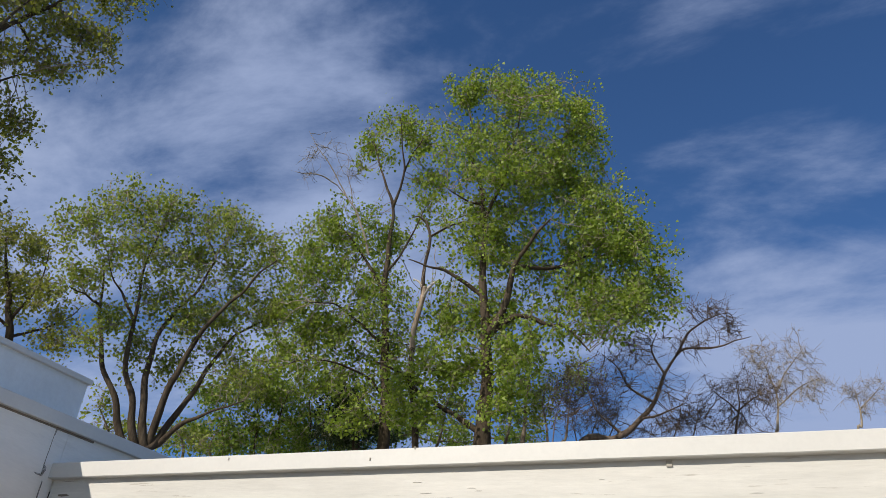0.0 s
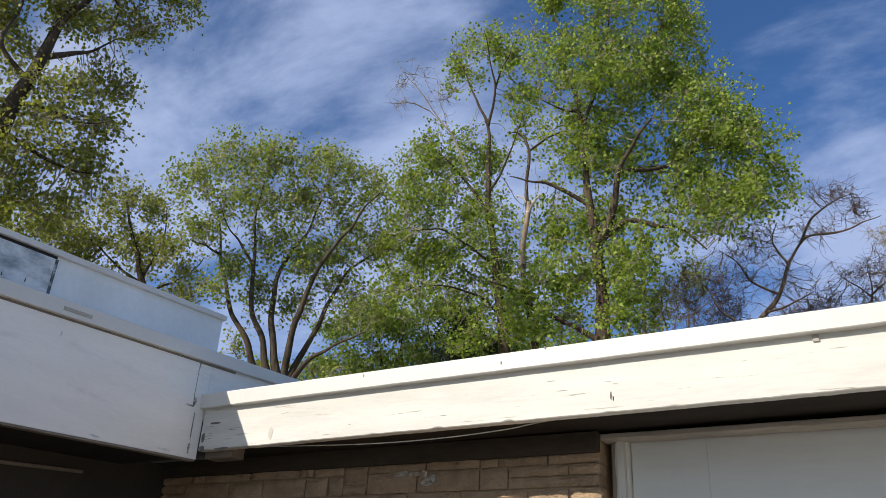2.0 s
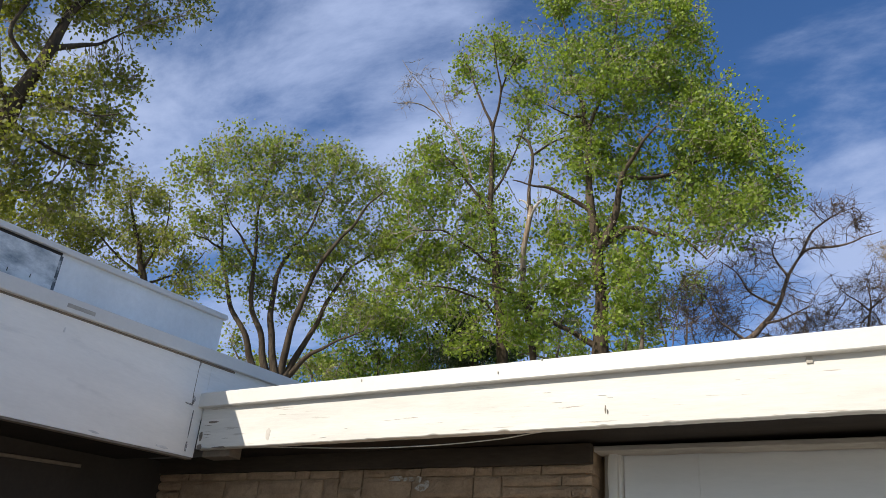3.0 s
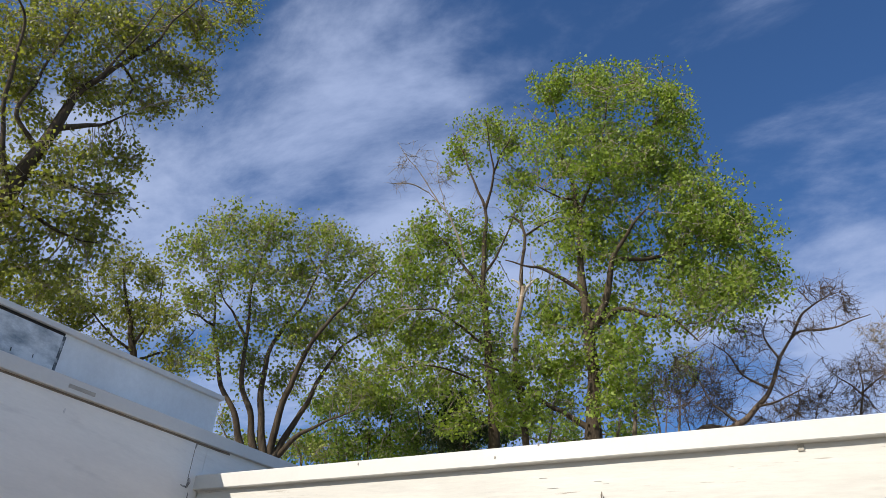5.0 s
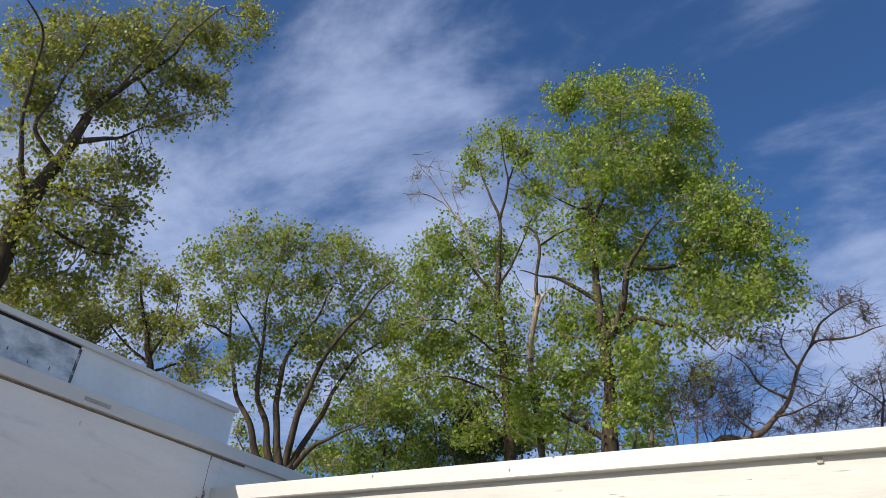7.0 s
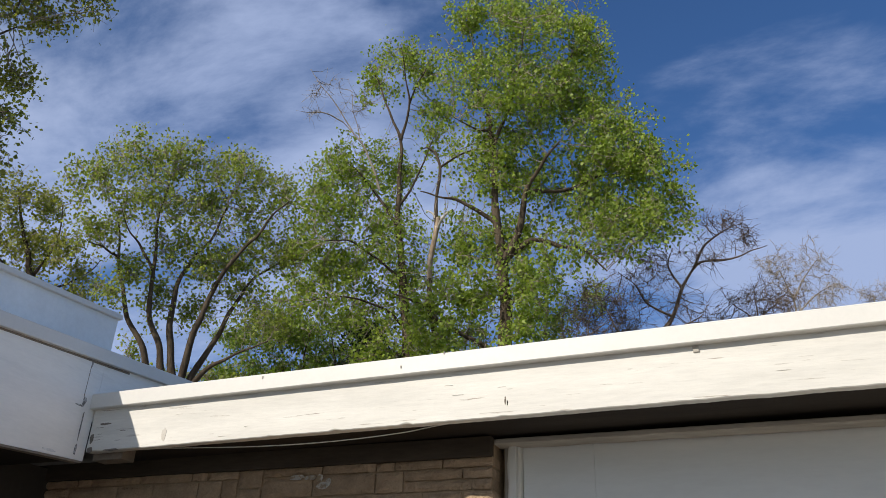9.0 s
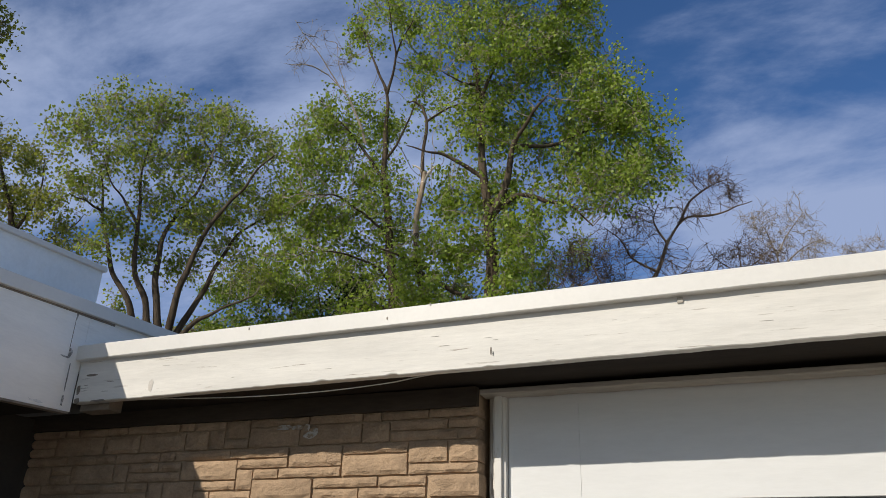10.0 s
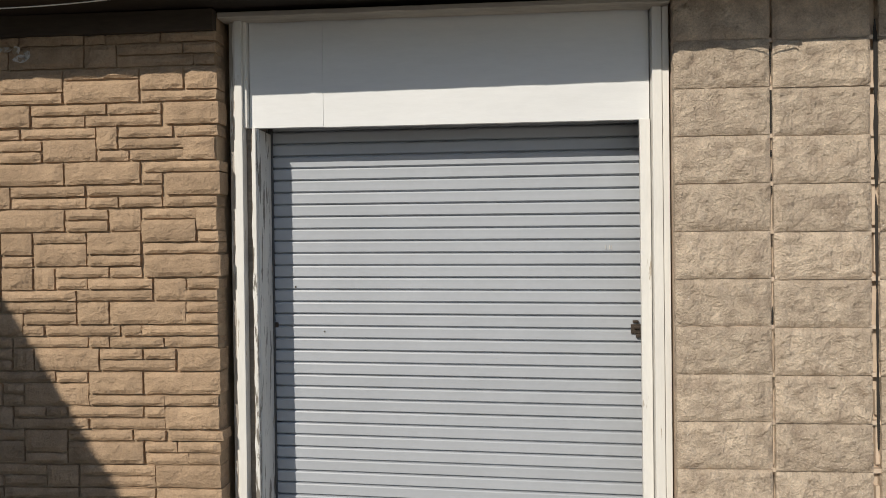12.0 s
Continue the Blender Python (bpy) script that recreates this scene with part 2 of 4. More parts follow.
def leaf_material(name, low, high):
    m = bpy.data.materials.new(name)
    m.use_nodes = True
    nt = m.node_tree
    N, L = nt.nodes.new, nt.links.new
    p, out = nt.nodes["Principled BSDF"], nt.nodes["Material Output"]
    geo, mix = N("ShaderNodeNewGeometry"), N("ShaderNodeMix")
    mix.data_type = "RGBA"
    mix.inputs["A"].default_value, mix.inputs["B"].default_value = (*low, 1), (*high, 1)
    L(geo.outputs["Random Per Island"], mix.inputs["Factor"])
    L(mix.outputs["Result"], p.inputs["Base Color"])
    p.inputs["Roughness"].default_value = 0.46
    p.inputs["Specular IOR Level"].default_value = 0.38
    tr = N("ShaderNodeBsdfTranslucent")
    br = N("ShaderNodeMix")
    br.data_type, br.blend_type = "RGBA", "MULTIPLY"
    br.inputs["Factor"].default_value, br.inputs["B"].default_value = 1.0, (1.3, 1.35, 0.5, 1)
    L(mix.outputs["Result"], br.inputs["A"])
    L(br.outputs["Result"], tr.inputs["Color"])
    sh = N("ShaderNodeMixShader")
    sh.inputs[0].default_value = 0.48
    L(p.outputs[0], sh.inputs[1])
    L(tr.outputs[0], sh.inputs[2])
    L(sh.outputs[0], out.inputs[0])
    return m


leaf_bright = leaf_material("spring_leaf", (0.115, 0.185, 0.028), (0.36, 0.44, 0.088))
leaf_olive = leaf_material("olive_spring_leaf", (0.125, 0.175, 0.036), (0.36, 0.41, 0.11))
leaf_dusk = leaf_material("brownish_olive_leaf", (0.13, 0.155, 0.036), (0.37, 0.375, 0.105))
leaf_deep = leaf_material("deep_green_leaf", (0.075, 0.14, 0.025), (0.25, 0.33, 0.07))
leaf_dark = leaf_material("dark_needle", (0.022, 0.04, 0.018), (0.06, 0.085, 0.04))


# ---- mesh helpers ----
def mesh_of(bm, name, mat, smooth=False):
    me = bpy.data.meshes.new(name)
    bm.to_mesh(me)
    bm.free()
    me.materials.append(mat)
    if smooth:
        me.polygons.foreach_set("use_smooth", [True] * len(me.polygons))
    return me


def part(name, bm, mat, parent=None, label="", smooth=False):
    ob = new(name, mesh_of(bm, name, mat, smooth))
    if parent:
        ob.parent = parent
    if label:
        tagged(ob, label)
    return ob


def box(x0, x1, y0, y1, z0, z1, bevel=0.0, bm=None, slope=0.0, y_ref=0.0, slope_x=0.0):
    """A box with softened edges; slope lifts it along y, slope_x along x."""
    own = bm is None
    b = bmesh.new()
    bmesh.ops.create_cube(b, size=1)
    for v in b.verts:
        v.co = Vector(((x0 + x1) / 2 + v.co.x * (x1 - x0), (y0 + y1) / 2 + v.co.y * (y1 - y0), (z0 + z1) / 2 + v.co.z * (z1 - z0)))
        v.co.z += slope * (v.co.y - y_ref) + slope_x * v.co.x
    if bevel:
        bmesh.ops.bevel(b, geom=b.edges[:], offset=bevel, segments=2, affect="EDGES", profile=0.6)
    if own:
        return b
    tmp = bpy.data.meshes.new("tmp")
    b.to_mesh(tmp)
    b.free()
    bm.from_mesh(tmp)
    bpy.data.meshes.remove(tmp)
    return bm


def worn_board(x0, x1, y0, y1, z0, z1, nx, rough=0.002, seed=0, slope_x=0.0, chips=0.0):
    """A long sawn board: many stations along x, with a slightly uneven lower edge."""
    b = bmesh.new()
    rings = []
    for i in range(nx + 1):
        x = x0 + (x1 - x0) * i / nx
        w = noise.noise(Vector((x * 6, seed, 0))) * rough + noise.noise(Vector((x * 31, seed, 3))) * rough * 0.5
        c = max(0.0, noise.noise(Vector((x * 11, seed + 9, 1))) - 0.25) * chips
        s = slope_x * x
        e = 0.004
        ring = [(x, y0 + e, z0 + w + c + s), (x, y0, z0 + e + w + c * 1.2 + s), (x, y0 + w * 0.4, (z0 + z1) / 2 + s), (x, y0, z1 - e + s), (x, y0 + e, z1 + s),
                (x, y1, z1 + s), (x, y1, z0 + w + s)]
        rings.append([b.verts.new(p) for p in ring])
    n = len(rings[0])
    for a, c in zip(rings, rings[1:]):
        for j in range(n):
            b.faces.new((a[j], a[(j + 1) % n], c[(j + 1) % n], c[j]))
    b.faces.new(rings[0])
    b.faces.new(rings[-1][::-1])
    bmesh.ops.recalc_face_normals(b, faces=b.faces[:])
    return b


def upright_flake(x0, x1, y0, y1, z0, z1, nz, ragged, seed):
    """A thin upright strip whose left edge is ragged, as old paint that comes away."""
    b = bmesh.new()
    rings = []
    for i in range(nz + 1):
        z = z0 + (z1 - z0) * i / nz
        e = noise.noise(Vector((z * 7, seed, 0))) + 0.6 * noise.noise(Vector((z * 31, seed, 2)))
        xl = min(x0 + ragged * e, x1 - 0.002)
        rings.append([b.verts.new(p) for p in ((xl, y1, z), (xl + 0.001, y0 + 0.002, z), (xl + 0.003, y0, z), (x1 - 0.002, y0, z), (x1, y0 + 0.002, z), (x1, y1, z))])
    n = len(rings[0])
    for a, c in zip(rings, rings[1:]):
        for j in range(n):
            b.faces.new((a[j], a[(j + 1) % n], c[(j + 1) % n], c[j]))
    b.faces.new(rings[0])
    b.faces.new(rings[-1][::-1])
    bmesh.ops.recalc_face_normals(b, faces=b.faces[:])
    return b


def tube_into(verts, faces, pts, radii, sides):
    """A tapered tube along pts, appended to vertex and face lists."""
    base, u = len(verts), None
    for i, p in enumerate(pts):
        a, c = pts[max(i - 1, 0)], pts[min(i + 1, len(pts) - 1)]
        d = (c - a).normalized()
        u = d.orthogonal().normalized() if u is None else (u - d * u.dot(d)).normalized()
        w = d.cross(u)
        for k in range(sides):
            t = 2 * math.pi * k / sides
            verts.append(p + (u * math.cos(t) + w * math.sin(t)) * radii[i])
    for i in range(len(pts) - 1):
        for k in range(sides):
            k2 = (k + 1) % sides
            faces.append((base + i * sides + k, base + i * sides + k2, base + (i + 1) * sides + k2, base + (i + 1) * sides + k))
    faces.append(tuple(base + (len(pts) - 1) * sides + k for k in range(sides)))


def from_lists(name, verts, faces, mat, parent=None, label="", smooth=True):
    me = bpy.data.meshes.new(name)
    me.from_pydata([tuple(v) for v in verts], [], faces)
    me.materials.append(mat)
    if smooth:
        me.polygons.foreach_set("use_smooth", [True] * len(me.polygons))
    ob = new(name, me)
    if parent:
        ob.parent = parent
    if label:
        tagged(ob, label)
    return ob


def smooth_path(pts, n):
    """A rounded curve through pts, n steps a span."""
    out = []
    for i in range(len(pts) - 1):
        p0, p1, p2, p3 = pts[max(i - 1, 0)], pts[i], pts[i + 1], pts[min(i + 2, len(pts) - 1)]
        for k in range(n):
            t = k / n
            out.append(0.5 * ((2 * p1) + (p2 - p0) * t + (2 * p0 - 5 * p1 + 4 * p2 - p3) * t * t + (3 * p1 - p0 - 3 * p2 + p3) * t ** 3))
    out.append(pts[-1].copy())
    return out


# ---- ground ----
def make_ground():
    b = bmesh.new()
    bmesh.ops.create_grid(b, x_segments=60, y_segments=60, size=1200)
    return tagged(part("ground", b, asphalt), "worn grey asphalt yard round the building", "ground", kind="structure")


make_ground()

# ---- main building ----
BRICK_L, BRICK_R = -6.0, -1.036      # stretch of the brick wall
DOOR_L, DOOR_R = -1.02, 0.957        # the framed opening
BLOCK_L = 0.966
WALL_TOP = 2.62
SLOPE = 0.0095                       # the eaves rise slightly along x

wall_brick = tagged(part("wall_brick", box(BRICK_L, BRICK_R - 0.012, 0.0185, 0.25, 0, WALL_TOP), mortar_mat),
                    "tan stone-brick wall laid in uneven courses", "wall", kind="structure")
wall_block = tagged(part("wall_block", box(BLOCK_L + 0.006, 6.0, 0.045, 0.25, 0, WALL_TOP), joint_mat),
                    "tan split-face concrete block wall", "wall", kind="structure")
tagged(part("wall_over_door", box(BRICK_R - 0.012, BLOCK_L + 0.006, 0.2, 0.25, 2.16, WALL_TOP), mortar_mat),
       "plain masonry wall over the door panel", "wall", kind="structure")
wall_back = tagged(part("wall_back", box(-6.0, 6.0, 7.0, 7.2, 0, WALL_TOP), mortar_mat), "plain rear masonry wall", "wall", kind="structure")
wall_east = tagged(part("wall_east", box(5.8, 6.0, 0.25, 7.0, 0, WALL_TOP), mortar_mat), "plain side masonry wall", "wall", kind="structure")
tagged(part("floor", box(-6.0, 6.0, 0.1, 7.0, 0.0, 0.02), asphalt), "bare concrete floor inside the store", "floor", kind="structure")

# added strip: the soffit's shadow on the top bricks, put in as dark colour
part("soffit_shade_band", box(BRICK_L, BRICK_R - 0.004, -0.026, 0.02, 2.525, 2.62, 0.003), shade_band_mat, wall_brick, "added dark brown band standing for the soffit's shadow")
roof = tagged(part("roof", box(-3.15, 6.3, -0.33, 7.2, 2.68, 2.885, slope_x=SLOPE), roof_mat), "flat felt roof with white painted edges", "roof", kind="structure")
part("soffit", box(-3.22, 6.3, -0.34, 0.30, 2.64, 2.67, slope_x=SLOPE), shade_brown_mat, roof, "brown boarded soffit, darkened in colour for the shade under the eaves")
part("fascia_board", worn_board(-3.196, 1.325, -0.386, -0.34, 2.610, 2.88, 260, 0.003, 1, SLOPE, 0.02), paint, roof, "white painted fascia board with worn grain")
part("fascia_board", worn_board(1.331, 6.3, -0.382, -0.34, 2.626, 2.88, 160, 0.003, 5, SLOPE, 0.02), paint, roof, "white painted fascia board with worn grain")
part("roof_edge_cap", worn_board(-3.235, 1.14, -0.424, -0.30, 2.836, 2.918, 160, 0.0015, 2, SLOPE), paint_cap, roof, "white metal drip edge")
part("roof_edge_cap", worn_board(1.10, 6.3, -0.428, -0.30, 2.850, 2.922, 120, 0.0015, 7, SLOPE), paint_cap, roof, "white metal drip edge")

# ---- wing with the deep white fascia ----
WS = 0.058                            # its edges rise along y
WX = -3.20
wing = tagged(part("wing_roof", box(-9.0, WX - 0.05, -9.0, 0.7, 2.66, 3.08, slope=WS, y_ref=-0.4), roof_mat), "flat roof of the wing with a white fascia", "roof", kind="structure")
part("wing_soffit", box(-9.0, WX - 0.045, -9.0, -0.36, 2.545, 2.585, slope=0.05, y_ref=-0.4), shade_brown_mat, wing)
part("wing_fascia", box(WX - 0.04, WX, -9.0, -0.4815, 2.531, 3.10, 0.003, slope=0.053, y_ref=-0.4), paint_wing, wing, "white painted deep fascia board")
part("wing_fascia", box(WX - 0.04, WX - 0.004, -0.4803, -0.384, 2.531, 3.10, 0.003, slope=0.053, y_ref=-0.4), paint_wing, wing, "white painted deep fascia board")
part("wing_fascia", box(WX - 0.04, WX - 0.004, -0.3835, 0.9, 2.75, 3.10, 0.002, slope=0.053, y_ref=-0.4), paint_wing, wing, "white painted deep fascia board")
part("wing_edge_cap", box(WX - 0.20, WX + 0.026, -9.0, 0.95, 3.070, 3.144, 0.006, slope=WS, y_ref=-0.4), paint_cap, wing, "white metal edge cap")
part("parapet", box(-3.50, -3.40, -9.0, -0.185, 3.07, 3.445, 0.004, slope=WS, y_ref=-0.2), metal_panel, wing, "pale blue-grey sheet metal parapet")
part("parapet_coping", box(-3.54, -3.375, -9.0, -0.175, 3.438, 3.470, 0.005, slope=WS, y_ref=-0.2), paint_cap, wing, "white coping")
part("parapet_panel", box(-3.402, -3.390, -9.0, -1.362, 3.10, 3.420, 0.002, slope=WS, y_ref=-0.2), stained_panel, wing, "peeling dark-stained panel")
part("panel_gap", box(-3.401, -3.394, -9.0, -1.365, 3.421, 3.437, 0.001, slope=WS, y_ref=-0.2), dark_gap, wing, "dark open gap under the coping")
part("panel_edge", box(-3.392, -3.3885, -1.376, -1.359, 3.12, 3.418, 0.001, slope=WS, y_ref=-0.2), scorched, wing, "dark rusted end strip of the panel")
part("corner_block", box(-3.19, -2.99, -0.335, -0.24, 2.545, 2.612, 0.004), dull_board, wing, "small dull brown end board")
part("drip_strip", box(WX - 0.045, WX + 0.003, -9.0, -0.40, 2.519, 2.530, 0.001, slope=0.053, y_ref=-0.4), dull_board, wing, "grimy dark lower edge strip")
part("joint_gap", box(WX - 0.02, WX + 0.001, -0.4830, -0.4800, 2.86, 3.075, 0.0005, slope=WS, y_ref=-0.4), dull_board, wing, "open dark joint")
# thin brown strip: grime, and the cap's shadow line put in as colour
part("grime_shade_line", box(WX - 0.02, WX + 0.0015, -9.0, -0.2, 3.058, 3.069, 0.0005, slope=WS, y_ref=-0.4), dull_board, wing, "brown line of grime and painted shade under the cap")
part("cap_patch", box(WX - 0.02, WX + 0.0275, -1.40, -1.24, 3.092, 3.112, 0.001, slope=WS, y_ref=-0.4), dull_white, wing, "bare worn patch on the cap")
# coloured as dark as its shade, and set close to darken the nook
wing_wall = tagged(part("wall_wing", box(-4.05, -3.85, -9.0, 0.012, 0, 2.60), wing_shade_mat), "recessed wall under the wing roof, its deep shade put into the colour", "wall", kind="structure")




def side_blotch(name, y, z, w, h, x, mat, parent, seed, label=""):
    """A thin uneven patch lying on a face that looks towards +x."""
    b = bmesh.new()
    ring = []
    for i in range(20):
        t = 2 * math.pi * i / 20
        k = 1 + 0.5 * noise.noise(Vector((math.cos(t) * 1.8, math.sin(t) * 1.8, seed)))
        ring.append((y + math.cos(t) * w / 2 * k, z + math.sin(t) * h / 2 * k))
    front, back = [b.verts.new((x, p, q)) for p, q in ring], [b.verts.new((x - 0.003, p, q)) for p, q in ring]
    b.faces.new(front)
    for i in range(20):
        b.faces.new((front[i], back[i], back[(i + 1) % 20], front[(i + 1) % 20]))
    bmesh.ops.recalc_face_normals(b, faces=b.faces[:])
    return part(name, b, mat, parent, label)


for cy, cz, w, h in ((-0.470, 2.835, 0.022, 0.05), (-0.50, 2.806, 0.06, 0.010), (-0.478, 3.045, 0.010, 0.04), (-0.455, 2.70, 0.006, 0.14), (-0.455, 2.58, 0.012, 0.06)):
    side_blotch("grime", cy, cz, w, h, WX + 0.0012, grime_mat, wing, cy * 31 + cz * 7)
for cy, cz, w, h in ((-1.13, 3.055, 0.05, 0.012), (-1.70, 2.483, 0.10, 0.012), (-1.05, 2.515, 0.06, 0.012), (-0.62, 2.540, 0.09, 0.012), (-1.36, 2.93, 0.010, 0.025)):
    side_blotch("faint_grime", cy, cz, w, h, WX + 0.0010, faint_grime, wing, cy * 17 + cz * 3)
part("wall_trim", box(-3.85, -3.83, -9.0, -0.60, 2.41, 2.428, 0.003, slope=0.08, y_ref=-1.07), dull_board, wing_wall, "pale trim strip")

# ---- door and its frame ----
frame_thing = tagged(new("door_frame"), "white painted wooden door frame with peeling paint and a boarded header", "door frame")
PY, JY, SY = 0.13, 0.075, 0.34
part("header_board", box(-0.928, -0.5845, PY, PY + 0.03, 2.107, 2.60, 0.0006), board_paint, frame_thing)
part("header_board", box(-0.5838, 0.884, PY + 0.0015, PY + 0.03, 2.105, 2.60, 0.0006), board_paint, frame_thing)
part("head_trim", worn_board(-1.036, 0.955, 0.015, 0.12, 2.588, 2.614, 60, 0.003, 3), dull_white, frame_thing, "weathered dull head trim")
part("outer_trim", box(-1.014, -0.988, JY + 0.03, 0.2, 0, 2.60, 0.003), trim_wood, frame_thing, "grey-brown outer trim with the paint worn off")
part("peeling_strip", upright_flake(-0.9965, -0.984, JY + 0.024, JY + 0.034, 0, 2.60, 90, 0.007, 4), jamb_clean, frame_thing, "ragged strip of peeling white paint")
part("casing", box(-0.982, -0.947, JY, 0.2, 0, 2.60, 0.004), jamb_clean, frame_thing)
part("casing_fillet", box(-0.9462, -0.9315, JY + 0.022, 0.2, 2.106, 2.60, 0.002), jamb_clean, frame_thing)
part("stop_strip", box(-0.946, -0.917, JY + 0.055, 0.2, 0, 2.105, 0.003), bare_wood, frame_thing, "bare weathered brown wooden strip")
part("bead", upright_flake(-0.916, -0.896, JY + 0.03, JY + 0.06, 0, 2.105, 90, 0.006, 9), jamb_paint, frame_thing, "flaking white paint bead")
part("jamb", box(-0.914, -0.892, JY + 0.061, SY + 0.03, 0, 2.105, 0.003), jamb_paint, frame_thing, "weathered white jamb with bare wood patches")
part("jamb", box(0.838, 0.884, JY + 0.035, JY + 0.065, 0, 2.105, 0.004), jamb_clean, frame_thing)
part("casing", box(0.889, 0.930, JY, 0.2, 0, 2.60, 0.003), jamb_clean, frame_thing)
part("casing", box(0.933, 0.961, JY + 0.006, 0.2, 0, 2.60, 0.003), jamb_clean, frame_thing)
# same shade-dark brown, closing the gap behind the trim
part("backing", box(-1.03, -0.93, 0.19, 0.24, 0, 2.62), shade_brown_mat, frame_thing)

shutter = tagged(new("roller_shutter"), "grey metal roller shutter, fully closed", "shutter")
PITCH = 0.0597


def slat_mesh():
    """One interlocking slat: a long flat face, rolled over at the foot into a dark groove."""
    b = bmesh.new()
    prof = [(0.018, 0.0), (0.006, 0.002), (0.0, 0.006), (-0.001, 0.028), (-0.003, 0.048), (-0.001, 0.0535), (0.006, 0.0552), (0.018, 0.056), (0.018, PITCH)]
    rows = []
    for x in (-0.915, -0.45, 0.0, 0.45, 0.91):
        rows.append([b.verts.new((x, y, z)) for y, z in prof])
    for a, c in zip(rows, rows[1:]):
        for j in range(len(prof) - 1):
            b.faces.new((a[j], c[j], c[j + 1], a[j + 1]))
    return mesh_of(b, "slat", slat_mat)


SLAT = slat_mesh()
TOP_LINE = 1.939
k = int(TOP_LINE / PITCH)
for i in range(-k, 5):
    s = new("slat", SLAT)
    s.parent = shutter
    s.location = (0, SY + 0.0006 * math.sin(i * 2.3), TOP_LINE + i * PITCH)
    s.rotation_euler = (0, max(0.0, -i) * 0.00105, 0)      # the lower slats hang askew
part("guide_rail", box(-0.906, -0.883, SY - 0.012, SY + 0.04, 0, 2.15, 0.002), rail_mat, shutter)
part("guide_rail", box(0.872, 0.905, SY - 0.012, SY + 0.04, 0, 2.15, 0.002), rail_mat, shutter)
part("backing_sheet", box(-0.93, 0.92, SY + 0.045, SY + 0.06, 0, 2.25), rail_mat, shutter)


def make_latch():
    e = tagged(new("slide_latch"), "small rusty steel slide latch on the shutter", "latch")
    e.location = (0.846, SY, 1.152)
    part("plate", box(-0.022, 0.024, -0.012, 0.0, -0.022, 0.022, 0.002), latch_mat, e)
    part("bolt", box(-0.010, 0.034, -0.026, -0.012, 0.002, 0.016, 0.003), latch_mat, e)
    part("knob", box(-0.014, 0.012, -0.022, -0.004, 0.030, 0.042, 0.003), latch_mat, e)
    part("keeper", box(0.000, 0.028, -0.020, -0.004, -0.040, -0.022, 0.003), latch_mat, e)
    return e


make_latch()


def make_cable(name, pts, r, label):
    v, f = [], []
    p = smooth_path([Vector(q) for q in pts], 8)
    tube_into(v, f, p, [r] * len(p), 6)
    return tagged(from_lists(name, v, f, cable_mat), label, "cable")


make_cable("cable", [(-3.05, -0.31, 2.606), (-2.75, -0.31, 2.593), (-2.16, -0.31, 2.568), (-1.73, -0.31, 2.567), (-1.38, -0.31, 2.584), (-1.22, -0.31, 2.603), (-1.03, -0.31, 2.622)], 0.0026,
           "thin pale cable sagging below the soffit")
make_cable("cable", [(1.06, -0.36, 2.612), (1.12, -0.365, 2.603), (1.18, -0.37, 2.592), (1.24, -0.37, 2.590), (1.30, -0.375, 2.605), (1.315, -0.378, 2.598)], 0.003,
           "loose end of pale cable under the fascia")


rng = random.Random(11)


def blotch(name, x, z, w, h, y, mat, parent, seed, n=22, label=""):
    """A thin uneven-edged patch lying on a face that looks towards -y."""
    b = bmesh.new()
    ring = []
    for i in range(n):
        t = 2 * math.pi * i / n
        k = 1 + 0.35 * noise.noise(Vector((math.cos(t) * 1.6, math.sin(t) * 1.6, seed)))
        ring.append(b.verts.new((x + math.cos(t) * w / 2 * k, y, z + math.sin(t) * h / 2 * k)))
    f = b.faces.new(ring)
    out = bmesh.ops.extrude_face_region(b, geom=[f])
    for v in out["geom"]:
        if isinstance(v, bmesh.types.BMVert):
            v.co.y += 0.003
    bmesh.ops.recalc_face_normals(b, faces=b.faces[:])
    return part(name, b, mat, parent, label)


faint_wood = material("faint_paint_crack", (0.50, 0.47, 0.43), 0.8, spread=0.15)
rust_stain = material("brown_stain", (0.61, 0.565, 0.51), 0.8, spread=0.1, scale=15)
smear = material("white_smear", (0.60, 0.56, 0.50), 0.9, spread=0.3, scale=25, patch=(0.32, 0.24, 0.16), patch_cut=(0.48, 0.56), patch_scale=30)
blotch("knot", -0.846, 2.672, 0.007, 0.036, -0.3880, bare_wood, roof, 1)
blotch("knot_hole", -0.836, 2.660, 0.004, 0.020, -0.3885, dark_gap, roof, 2)
blotch("stain", -2.69, 2.645, 0.030, 0.060, -0.3875, rust_stain, roof, 3)
part("bracket", box(-0.046, -0.022, -0.393, -0.386, 2.806, 2.832, 0.002), dull_white, roof, "small dull bracket under the drip edge")
for i in range(20):
    cx = rng.uniform(-3.0, 1.28) if i < 13 else rng.uniform(-3.15, -2.95)
    cz = 2.61 + SLOPE * cx + rng.uniform(0.02, 0.19)
    blotch("crack", cx, cz, rng.uniform(0.02, 0.06), rng.uniform(0.0015, 0.003), -0.3876, faint_wood if i < 13 else bare_wood, roof, i * 1.7, 14)
for cx, cz, w, h in ((-3.172, 2.62, 0.035, 0.030), (-3.175, 2.68, 0.022, 0.05), (-3.10, 2.755, 0.075, 0.012), (-3.02, 2.612, 0.10, 0.010), (1.20, 2.665, 0.10, 0.014), (1.28, 2.70, 0.05, 0.006)):
    blotch("rot", cx, cz + SLOPE * cx, w, h, -0.3886, bare_wood, roof, cx * 9)
